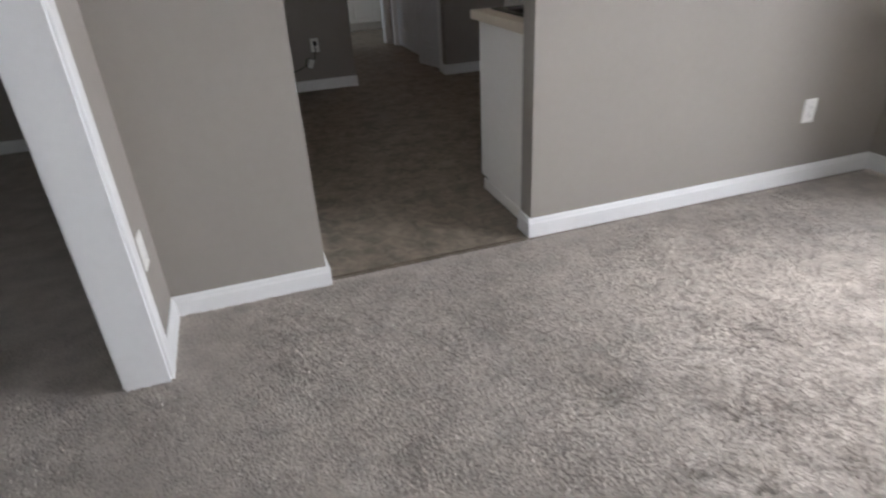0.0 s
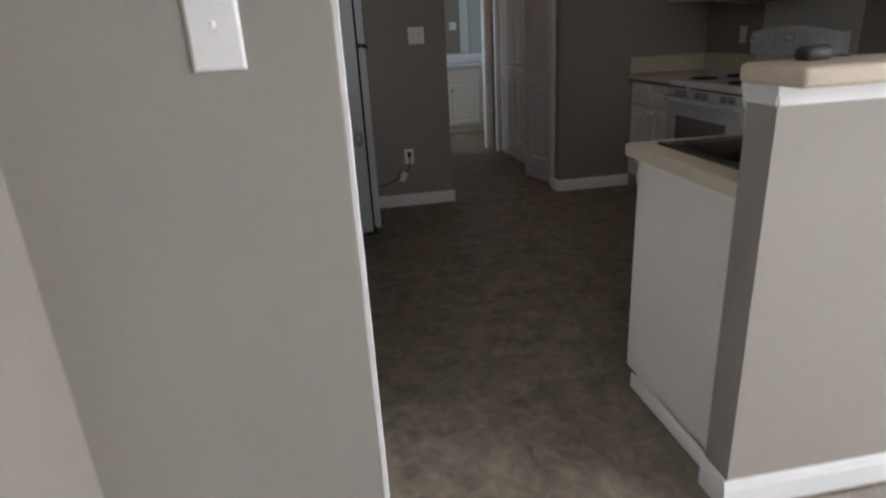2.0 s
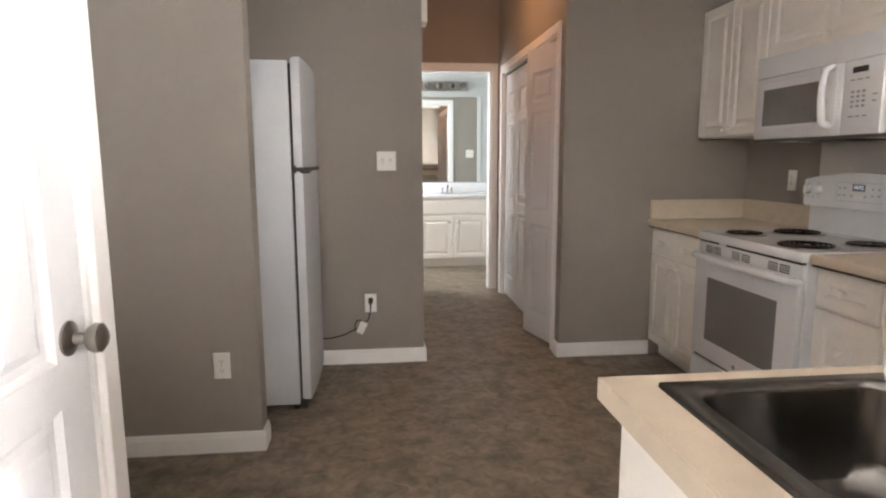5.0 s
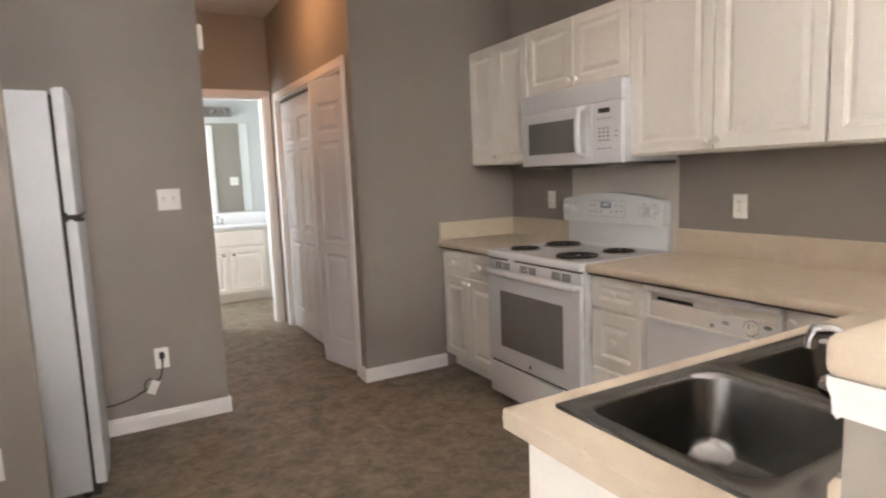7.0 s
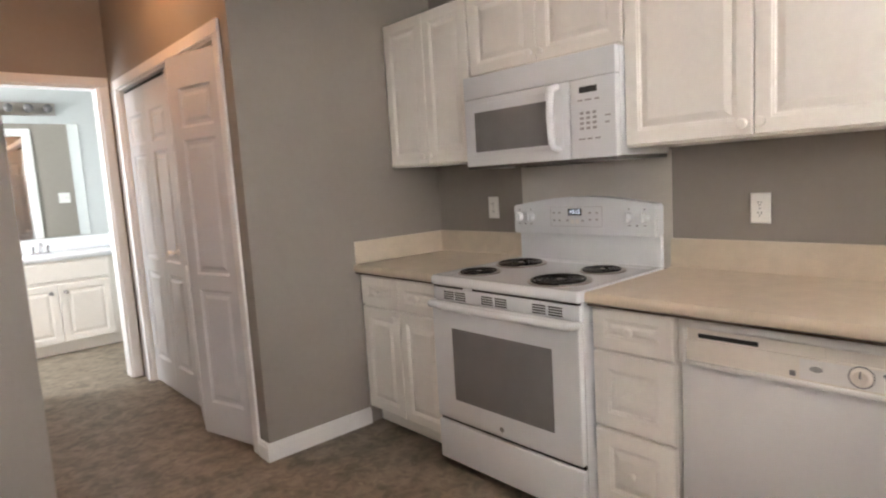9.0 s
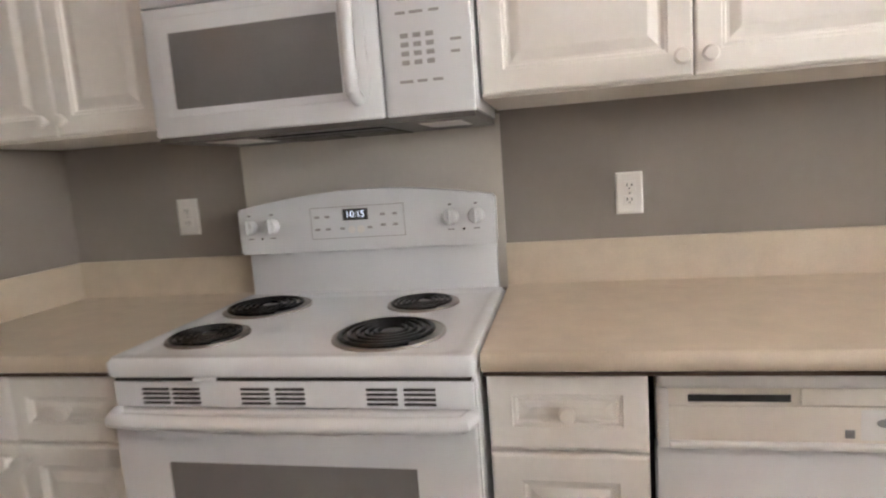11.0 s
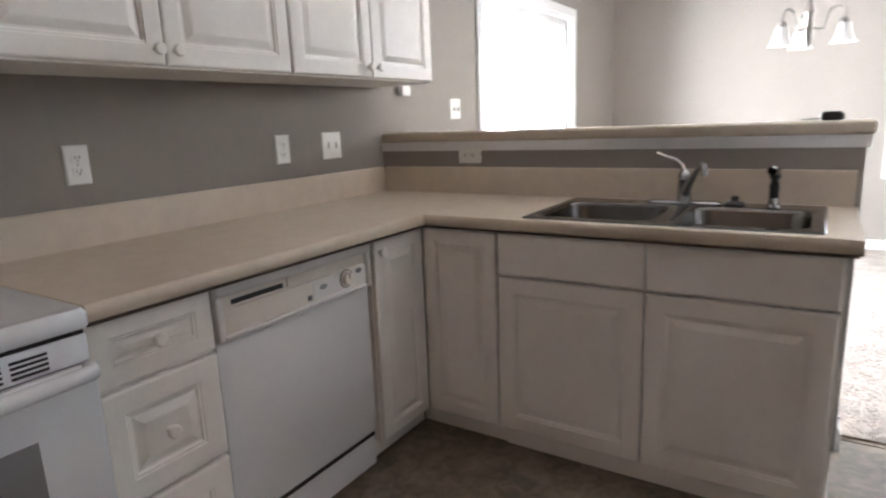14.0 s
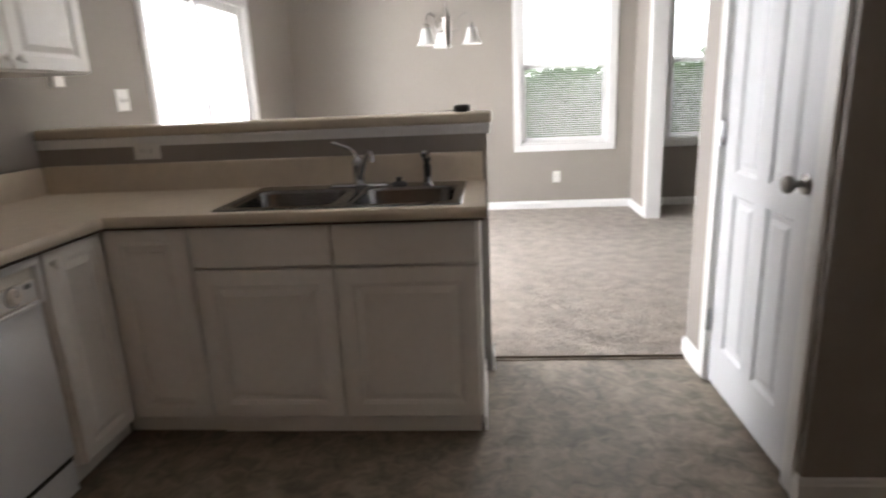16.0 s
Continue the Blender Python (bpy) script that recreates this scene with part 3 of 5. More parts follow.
c = thing("drawer_cabinet", (-0.3, 1.025, 0), "narrow white cabinet of three drawers beside the range", "cabinet")
base_body(c, FX, -0.002, 0.874, 1.176, (FX + 0.06, -0.002, 0.874, 1.176))
for z0, z1 in ((0.665, 0.822), (0.385, 0.655), (0.095, 0.375)):
    m = axes((FX - 0.001, 1.174, z0), (0, -1, 0), (0, 0, 1))
    d = moulded_front("drawer_front", m, 0.298, z1 - z0, c, frame_w=0.055)
    cab_knob(axes((FX - 0.018, 1.025, (z0 + z1) / 2), (0, -1, 0), (0, 0, 1)), d)

c = thing("corner_cabinet", (-0.5, 0.0, 0), "white corner base cabinet with two narrow doors meeting", "cabinet")
part("body", boxed(FX, -0.002, -0.56, 0.252, 0.09, UNDER - 0.002), CABINET, c, smooth=False)
part("toe_kick", boxed(FX + 0.06, -0.002, -0.10, 0.252, -0.004, 0.089), CABINET, c, "white recessed toe kick", smooth=False)
part("body", boxed(-0.905, FX - 0.001, -0.56, -0.052, 0.09, UNDER - 0.002), CABINET, c, smooth=False)
part("toe_kick", boxed(-0.905, FX + 0.06, -0.56, -0.112, -0.004, 0.089), CABINET, c, "white recessed toe kick", smooth=False)
d = moulded_front("door", axes((FX - 0.001, 0.249, 0.095), (0, -1, 0), (0, 0, 1)), 0.278, 0.725, c, frame_w=0.045)
cab_knob(axes((FX - 0.018, 0.222, 0.775), (0, -1, 0), (0, 0, 1)), d)
PY = -0.052  # face of the peninsula cabinets
moulded_front("door", axes((-0.607, PY + 0.001, 0.095), (-1, 0, 0), (0, 0, 1)), 0.296, 0.725, c, frame_w=0.045)

c = thing("sink_cabinet", (-1.41, -0.3, 0), "white sink base cabinet with two doors and false drawer fronts", "cabinet")
part("body", boxed(-1.903, -0.907, -0.56, PY - 0.012, 0.09, 0.65), CABINET, c, smooth=False)
part("front_rail", boxed(-1.903, -0.907, PY - 0.03, PY - 0.012, 0.651, UNDER - 0.002), CABINET, c, smooth=False)
part("end_panel", boxed(-1.908, -1.9035, -0.598, PY, 0.06, UNDER - 0.002), CABINET, c, "plain white end panel", smooth=False)
part("toe_kick", boxed(-1.895, -0.907, -0.56, PY - 0.05, -0.004, 0.089), CABINET, c, "white recessed toe kick", smooth=False)
part("shoe_moulding", box(bmesh.new(), -1.918, -1.9085, -0.598, PY - 0.05, -0.004, 0.055, 0.004), CABINET, c)
for a, b in ((-1.404, -0.914), (-1.899, -1.409)):
    moulded_front("false_drawer_front", axes((b, PY + 0.001, 0.672), (-1, 0, 0), (0, 0, 1)), b - a, 0.15, c, raised=False)
    moulded_front("door", axes((b, PY + 0.001, 0.095), (-1, 0, 0), (0, 0, 1)), b - a, 0.568, c, frame_w=0.055)

# ---- worktops ----


def front_profile(depth, splash):
    """Post-formed laminate section in (u out from wall, v up)."""
    p = [(0.001, UNDER), (depth - 0.016, UNDER), (depth - 0.004, UNDER + 0.006), (depth, UNDER + 0.018), (depth - 0.002, TOP - 0.008), (depth - 0.008, TOP), (depth - 0.016, TOP + 0.001), (depth - 0.03, TOP)]
    if splash:
        p += [(0.034, TOP), (0.024, TOP + 0.004), (0.02, TOP + 0.012), (0.02, TOP + 0.108), (0.014, TOP + 0.118), (0.001, TOP + 0.12)]
    else:
        p += [(0.001, TOP)]
    return p


w1 = thing("worktop", (-0.3, 2.29, UNDER), "beige laminate worktop with upstand in the corner", "worktop")
part("slab", prism(bmesh.new(), axes((0, 1.972, 0), (-1, 0, 0), (0, 0, 1)), front_profile(0.64, True), 0, 0.636), COUNTER, w1)
# chipboard-brown strip; its dark colour also draws the shadow line under the nose
part("underside_strip", boxed(-0.628, -0.611, 1.974, 2.606, 0.8215, 0.8275), CHIPBOARD, w1, "dark chipboard-brown strip, deepens the shadow gap under the nose", smooth=False)
part("side_splash", box(bmesh.new(), -0.625, -0.021, 2.588, 2.609, TOP + 0.001, TOP + 0.12, 0.004), COUNTER, w1, "beige laminate side upstand")

SX0, SX1, SY0, SY1 = -1.835, -1.01, -0.515, -0.062  # sink cut-out
w2 = thing("worktop", (-0.9, 0.2, UNDER), "beige laminate L-shaped worktop with upstand", "worktop")
part("slab", prism(bmesh.new(), axes((0, -0.578, 0), (-1, 0, 0), (0, 0, 1)), front_profile(0.64, True), 0, 1.178 + 0.578), COUNTER, w2)
part("underside_strip", boxed(-0.628, -0.611, -0.011, 1.176, 0.8215, 0.8275), CHIPBOARD, w2, "dark chipboard-brown strip, deepens the shadow gap under the nose", smooth=False)
part("underside_strip", boxed(-1.925, -0.611, -0.028, -0.0115, 0.8215, 0.8275), CHIPBOARD, w2, "dark chipboard-brown strip, deepens the shadow gap under the nose", smooth=False)


def slab_with_hole(xs, ys, z0, z1):
    """A slab over three by three cells without the middle one, as one closed piece."""
    bm = bmesh.new()
    for i in range(3):
        for j in range(3):
            if (i, j) != (1, 1):
                for z in (z0, z1):
                    bm.faces.new([bm.verts.new((x, y, z)) for x, y in ((xs[i], ys[j]), (xs[i + 1], ys[j]), (xs[i + 1], ys[j + 1]), (xs[i], ys[j + 1]))])
    for a, b in (((0, 0), (3, 0)), ((3, 0), (3, 3)), ((3, 3), (0, 3)), ((0, 3), (0, 0)), ((1, 1), (2, 1)), ((2, 1), (2, 2)), ((2, 2), (1, 2)), ((1, 2), (1, 1))):
        bm.faces.new([bm.verts.new((xs[i], ys[j], z)) for (i, j), z in ((a, z0), (b, z0), (b, z1), (a, z1))])
    bmesh.ops.remove_doubles(bm, verts=bm.verts[:], dist=1e-5)
    return bm


part("slab", slab_with_hole((-1.93, SX0, SX1, -0.60), (-0.598, SY0, SY1, -0.03), UNDER, TOP), COUNTER, w2, smooth=False)
nose = [(u - 0.64, v) for u, v in front_profile(0.64, False)[1:-1]]
nose = [(-0.03, UNDER)] + nose[:-1] + [(-0.03, TOP)]
part("front_edge", prism(bmesh.new(), axes((-1.932, 0, 0), (0, 1, 0), (0, 0, 1)), nose, 0, 1.30), COUNTER, w2, "rounded laminate front edge")
part("end_edge", boxed(-1.934, -1.9305, -0.598, -0.006, UNDER + 0.001, TOP - 0.001), COUNTER, w2, "thin laminate end strip", smooth=False)
bm = prism(bmesh.new(), axes((-1.925, -0.599, 0), (0, 1, 0), (0, 0, 1)), [(0, TOP), (0.03, TOP + 0.001), (0.022, TOP + 0.004), (0.02, TOP + 0.012), (0.02, TOP + 0.108), (0.014, TOP + 0.118), (0.0, TOP + 0.12)], 0, 1.925 - 0.0215)
part("upstand", bm, COUNTER, w2, "beige laminate upstand")

ledge = thing("bar_ledge", (-1.0, -0.64, HALF_Z), "beige laminate bar ledge on moulded trim", "bar ledge")
part("slab", box(bmesh.new(), -1.964, -0.001, -0.79, -0.588, 1.102, 1.145, 0.012, 3), COUNTER, ledge)
COVE = [(0.001, 1.060), (0.003, 1.060), (0.004, 1.068), (0.006, 1.078), (0.010, 1.086), (0.012, 1.090), (0.012, 1.101), (0.001, 1.101)]
for n, y, side in (("trim_north", HALF_Y1, 1), ("trim_south", HALF_Y0, -1)):
    m = axes((-1.953, y, 0), (0, side, 0), (0, 0, 1))
    bm = prism(bmesh.new(), m, COVE, 0, 1.952 * side)
    part("moulding", bm, TRIM, ledge, "white cove moulding")
bm = prism(bmesh.new(), axes((HALF_X, HALF_Y0 - 0.01, 0), (-1, 0, 0), (0, 0, 1)), COVE, 0, HALF_Y1 - HALF_Y0 + 0.02)
part("moulding", bm, TRIM, ledge, "white cove moulding")

# ---- kitchen appliances ----


def local_box(m, u0, u1, v0, v1, n0, n1, bevel=0.0, seg=2):
    b = boxed(u0, u1, v0, v1, n0, n1, bevel=bevel, seg=seg)
    b.transform(m)
    return b


def rounded_rect(cx, cy, hx, hy, r, per=5):
    pts = []
    for k, (sx, sy) in enumerate(((1, 1), (-1, 1), (-1, -1), (1, -1))):
        for i in range(per + 1):
            a = math.pi / 2 * (k + i / per)
            pts.append((cx + sx * (hx - r) + r * math.cos(a), cy + sy * (hy - r) + r * math.sin(a)))
    return pts


def loft(bm, loops, cap_first=False, cap_last=True):
    made = [[bm.verts.new(p) for p in l] for l in loops]
    for a, b in zip(made, made[1:]):
        for i in range(len(a)):
            j = (i + 1) % len(a)
            bm.faces.new((a[i], a[j], b[j], b[i]))
    if cap_first:
        bm.faces.new(made[0][::-1])
    if cap_last:
        bm.faces.new(made[-1])
    return bm


def writing(name, text, m, size, mat, parent, label=""):
    cu = bpy.data.curves.new(name, "FONT")
    cu.body, cu.size, cu.align_x, cu.align_y, cu.extrude = text, size, "CENTER", "CENTER", 0.0003
    ob = new(name, cu)
    dg = bpy.context.evaluated_depsgraph_get()
    me = bpy.data.meshes.new_from_object(ob.evaluated_get(dg))
    bpy.data.objects.remove(ob)
    me.transform(m)
    me.materials.clear()
    me.materials.append(mat)
    out = new(name, me)
    out.parent = parent
    if parent.type == "EMPTY":
        out.matrix_parent_inverse = Matrix.Translation(parent.location).inverted()
    return tagged(out, label) if label else out


RY0, RY1 = 1.184, 1.966
RW = RY1 - RY0


def build_range():
    ob = thing("electric_range", (-0.35, (RY0 + RY1) / 2, 0), "white freestanding electric coil range between base cabinets", "range")
    m = axes((-0.635, RY1, 0), (0, -1, 0), (0, 0, 1))  # u runs south, n faces the room
    part("body", boxed(-0.634, -0.03, RY0 + 0.003, RY1 - 0.003, 0.02, 0.838, bevel=0.003), ENAMEL, ob)
    # cooktop: a lipped tray
    cx, cy, hx, hy = -0.357, (RY0 + RY1) / 2, 0.308, RW / 2
    bm = bmesh.new()
    loops = []
    for inset, z, r in ((0.004, 0.832, 0.012), (0.0, 0.838, 0.014), (0.0, 0.862, 0.014), (0.006, 0.872, 0.016), (0.022, 0.873, 0.02), (0.034, 0.866, 0.03), (0.05, 0.864, 0.04)):
        loops.append([(x, y, z) for x, y in rounded_rect(cx, cy, hx - inset, hy - inset, r)])
    part("cooktop", loft(bm, loops, True), ENAMEL, ob, "white enamel cooktop with raised rim")
    for u, x, r in ((0.128, -0.482, 0.082), (0.136, -0.205, 0.104), (0.568, -0.484, 0.108), (0.58, -0.205, 0.082)):
        y = RY1 - u
        c = Matrix.Translation((x, y, 0.864))
        burner = part("drip_pan", lathe(bmesh.new(), c, [(r * 1.13, 0), (r * 1.13, 0.0045), (r * 0.98, 0.002), (r * 0.6, 0.0012), (r * 0.12, 0.001), (0, 0.001)], 36), PAN, ob, "shiny black drip pan")
        part("trim_ring", lathe(bmesh.new(), c, [(r * 1.165, 0), (r * 1.165, 0.003), (r * 1.15, 0.0055), (r * 1.12, 0.006), (r * 1.105, 0.005), (r * 1.10, 0.0042)], 40), NICKEL, burner, "dull metal trim ring")
        bm = bmesh.new()
        turns, n = 4.6, 130
        pts = []
        for i in range(n + 1):
            a = 2 * math.pi * turns * i / n
            rr = r * (0.22 + 0.82 * i / n)
            pts.append((x + rr * math.cos(a), y + rr * math.sin(a), 0.8722))
        part("coil", tube(bm, pts, r * 0.052, 7), COIL, burner, "black spiral heating coil")
        part("hub", lathe(bmesh.new(), c, [(r * 0.15, 0.004), (r * 0.15, 0.009), (r * 0.1, 0.011), (0, 0.011)], 16), NICKEL, burner, "dull metal centre cap")
        sup = bmesh.new()
        for k in range(3):
            a = 2 * math.pi * k / 3 + 0.4
            tube(sup, [(x + r * 0.1 * math.cos(a), y + r * 0.1 * math.sin(a), 0.8672), (x + r * 0.93 * math.cos(a), y + r * 0.93 * math.sin(a), 0.8672)], 0.003, 6)
        part("support", sup, COIL, burner)
    # vent strip with slots
    strip = part("vent_strip", local_box(m, 0.006, RW - 0.006, 0.764, 0.821, 0, 0.018, 0.004), ENAMEL, ob)
    for g in (0.075, 0.145, 0.30, 0.375, 0.565, 0.64):
        for k in range(4):
            part("vent_slot", local_box(m, g, g + 0.062, 0.772 + k * 0.0098, 0.7774 + k * 0.0098, 0.0175, 0.019), BLACK, strip, smooth=False)
    part("latch_tab", local_box(m, 0.20, 0.25, 0.822, 0.830, 0.0, 0.028, 0.003), ENAMEL, ob)
    # solid dark strip painted as the shade under the cooktop edge
    part("cooktop_gap_shade", local_box(m, 0.012, RW - 0.012, 0.8215, 0.8315, 0.0, 0.019), GAP, ob, smooth=False)
    # oven door
    d = part("oven_door", local_box(m, 0.004, RW - 0.004, 0.232, 0.761, 0.002, 0.03, 0.006, 3), ENAMEL, ob)
    part("oven_window", local_box(m, 0.125, RW - 0.125, 0.33, 0.65, 0.0295, 0.0315, 0.001), GREYGLASS, d, "grey screened oven window")
    pts = [(-0.655, RY1 - 0.012, 0.752), (-0.69, RY1 - 0.026, 0.752)] + [(-0.692 - 0.012 * math.sin(math.pi * i / 10), RY1 - 0.04 - (RW - 0.08) * i / 10, 0.752) for i in range(11)] + [(-0.69, RY0 + 0.026, 0.752), (-0.655, RY0 + 0.012, 0.752)]
    part("handle", tube(bmesh.new(), pts, 0.016, 12), ENAMEL, d, "white bowed oven handle")
    part("badge", lathe(bmesh.new(), axes((-0.666, (RY0 + RY1) / 2, 0.268), (0, -1, 0), (0, 0, 1)), [(0.011, 0), (0.011, 0.002), (0, 0.002)], 20), PRINT, d, "small round grey badge")
    part("drawer", local_box(m, 0.004, RW - 0.004, 0.035, 0.215, 0.002, 0.028, 0.006, 3), ENAMEL, ob, "plain white warming drawer")
    # dark filler gives the shaded slit between oven door and drawer
    part("drawer_gap_shade", local_box(m, 0.006, RW - 0.006, 0.216, 0.231, 0.0, 0.012), GAP, ob, smooth=False)
    part("plinth", boxed(-0.60, -0.05, RY0 + 0.02, RY1 - 0.02, -0.006, 0.02), GAP, ob, smooth=False)
    # backguard with arched top
    bm = bmesh.new()
    mb = axes((-0.035, RY1, 0), (0, -1, 0), (0, 0, 1))
    out = [(0.012, 1.0), (RW - 0.012, 1.0)] + [(RW - 0.012 - (RW - 0.024) * i / 12, 1.134 + 0.038 * math.sin(math.pi * i / 12)) for i in range(13)]
    prism(bm, mb, out, 0.0, 0.066)
    bmesh.ops.bevel(bm, geom=[e for e in bm.edges], offset=0.006, segments=2, affect="EDGES")
    bg = part("backguard", bm, ENAMEL, ob, "white arched control panel")
    part("back_riser", boxed(-0.062, -0.032, RY0 + 0.016, RY1 - 0.016, 0.86, 1.002, bevel=0.006), ENAMEL, ob)
    mf = axes((-0.1015, RY1, 0.015), (0, -1, 0), (0, 0, 1))
    for f in (0.065, 0.155, 0.83, 0.92):
        k = part("dial", lathe(bmesh.new(), mf @ Matrix.Translation((f * RW, 1.066, 0)), [(0.023, 0), (0.022, 0.008), (0.018, 0.016), (0.017, 0.02), (0, 0.021)], 22), ENAMEL, bg, "round white control dial")
        part("grip", local_box(mf, f * RW - 0.004, f * RW + 0.004, 1.046, 1.088, 0.014, 0.030, 0.003), ENAMEL, k)
        part("print", local_box(mf, f * RW - 0.004, f * RW + 0.004, 1.097, 1.102, 0.0, 0.0006), PRINT, bg, smooth=False)
        part("print", local_box(mf, f * RW - 0.008, f * RW + 0.008, 1.030, 1.033, 0.0, 0.0006), PRINT, bg, smooth=False)
    for u in (0.11, 0.875):
        part("indicator", lathe(bmesh.new(), mf @ Matrix.Translation((u * RW, 1.031, 0)), [(0.0035, 0), (0.0035, 0.0012), (0, 0.0014)], 12), BLACK, bg, "small black indicator dot")
    panel = part("touch_panel", local_box(mf, 0.31 * RW, 0.665 * RW, 1.022, 1.112, 0.0, 0.0022), ENAMEL, bg, "pale touch panel", smooth=False)
    for u0, u1, v0, v1 in ((0.31, 0.665, 1.1105, 1.112), (0.31, 0.665, 1.022, 1.0235), (0.31, 0.312, 1.0236, 1.1104), (0.663, 0.665, 1.0236, 1.1104)):
        part("panel_line", local_box(mf, u0 * RW, u1 * RW, v0, v1, 0.002, 0.0026), KEYPAD, panel, smooth=False)
    clock = part("display", local_box(mf, 0.435 * RW, 0.53 * RW, 1.072, 1.104, 0.002, 0.0030), BLACK, panel, "black clock display", smooth=False)
    writing("digits", "10:15", mf @ Matrix.Translation((0.4825 * RW, 1.088, 0.0034)), 0.026, DIGITS, panel, "white digits 10:15")
    for u, v in ((0.335, 1.085), (0.375, 1.085), (0.335, 1.05), (0.375, 1.05), (0.43, 1.05), (0.535, 1.05), (0.585, 1.085), (0.63, 1.085), (0.585, 1.055), (0.63, 1.055)):
        part("key", local_box(mf, u * RW - 0.007, u * RW + 0.007, v - 0.004, v + 0.003, 0.002, 0.0027), KEYPAD, panel, smooth=False)
    for u in (0.465, 0.50):
        part("key", lathe(bmesh.new(), mf @ Matrix.Translation((u * RW, 1.045, 0.002)), [(0.011, 0), (0.011, 0.001), (0, 0.001)], 16), PLASTIC, panel)
    return ob


build_range()
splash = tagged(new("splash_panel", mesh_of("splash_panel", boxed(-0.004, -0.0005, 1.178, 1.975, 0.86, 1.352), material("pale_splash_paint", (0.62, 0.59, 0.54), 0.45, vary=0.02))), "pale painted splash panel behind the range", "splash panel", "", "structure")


def build_microwave():
    y0, y1, z0, z1 = 1.188, 1.970, 1.333, 1.732
    w = y1 - y0
    ob = thing("microwave_oven", (-0.19, (y0 + y1) / 2, z0), "white over-the-range microwave under a short cabinet", "microwave")
    part("body", boxed(-0.36, -0.002, y0, y1, z0 + 0.004, z1 - 0.001, bevel=0.003), ENAMEL, ob)
    m = axes((-0.361, y1, z0), (0, -1, 0), (0, 0, 1))
    part("top_grille", local_box(m, 0, w, 0.2995, 0.398, 0, 0.03, 0.004, 3), ENAMEL, ob)
    d = part("door", local_box(m, 0, 0.738 * w, 0.0, 0.298, 0, 0.03, 0.006, 3), ENAMEL, ob)
    part("window_frame", rings(bmesh.new(), m, 0.04, 0.70 * w, 0.045, 0.275, [(0, 0.029), (0.002, 0.032), (0.018, 0.0325)]), ENAMEL, d, smooth=False)
    part("window", local_box(m, 0.068, 0.62 * w, 0.064, 0.238, 0.032, 0.0345, 0.001), GREYGLASS, d, "grey dotted microwave window")
    pts = [(-0.39, y1 - 0.665 * w, z0 + 0.045), (-0.425, y1 - 0.665 * w, z0 + 0.055)] + [(-0.43 - 0.008 * math.sin(math.pi * i / 8), y1 - 0.665 * w, z0 + 0.06 + 0.21 * i / 8) for i in range(9)] + [(-0.425, y1 - 0.665 * w, z0 + 0.275), (-0.39, y1 - 0.665 * w, z0 + 0.285)]
    part("handle", tube(bmesh.new(), pts, 0.0155, 12), ENAMEL, d, "white bowed door handle")
    p = part("control_panel", local_box(m, 0.742 * w, w, 0.0, 0.298, 0, 0.03, 0.006, 3), ENAMEL, ob)
    part("display", local_box(m, 0.80 * w, 0.90 * w, 0.245, 0.268, 0.0298, 0.031), BLACK, p, "black display", smooth=False)
    for r in range(4):
        for k in range(3):
            part("key", local_box(m, (0.80 + 0.036 * k) * w, (0.822 + 0.036 * k) * w, 0.108 + 0.019 * r, 0.118 + 0.019 * r, 0.0298, 0.0306), KEYPAD, p, smooth=False)
    for u, v, a in ((0.79, 0.07, 0.03), (0.84, 0.07, 0.022), (0.885, 0.07, 0.022), (0.79, 0.215, 0.022), (0.83, 0.215, 0.03), (0.885, 0.215, 0.022), (0.94, 0.15, 0.024), (0.94, 0.125, 0.02)):
        part("key", local_box(m, u * w, u * w + a, v, v + 0.006, 0.0298, 0.0306), KEYPAD, p, smooth=False)
    part("badge", lathe(bmesh.new(), m @ Matrix.Translation((0.36 * w, 0.335, 0.025)), [(0.010, 0), (0.010, 0.002), (0, 0.002)], 18), PRINT, ob, "small round grey badge")
    under = part("underside", boxed(-0.385, -0.01, y0 + 0.004, y1 - 0.004, z0 - 0.012, z0 + 0.003), UNDERMETAL, ob, "dull grey metal underside", smooth=False)
    for a, b in ((0.10, 0.25), (0.81, 0.94)):
        part("lamp_lens", local_box(m, a * w, b * w, -0.0135, -0.0115, -0.22, -0.05), FROST, under, "frosted cooktop lamp lens", smooth=False)
    part("intake_recess", local_box(m, 0.29 * w, 0.70 * w, -0.0155, -0.0115, -0.17, -0.045), BLACK, under, "black recessed air intake", smooth=False)
    part("intake_bar", local_box(m, 0.31 * w, 0.68 * w, -0.0185, -0.0155, -0.118, -0.10, 0.001), UNDERMETAL, under, "grey bar across the intake", smooth=False)
    for a, b in ((0.29, 0.485), (0.505, 0.70)):
        part("filter", local_box(m, a * w, b * w, -0.0145, -0.0115, -0.34, -0.19), COIL, under, "dark mesh grease filter", smooth=False)
    return ob


build_microwave()


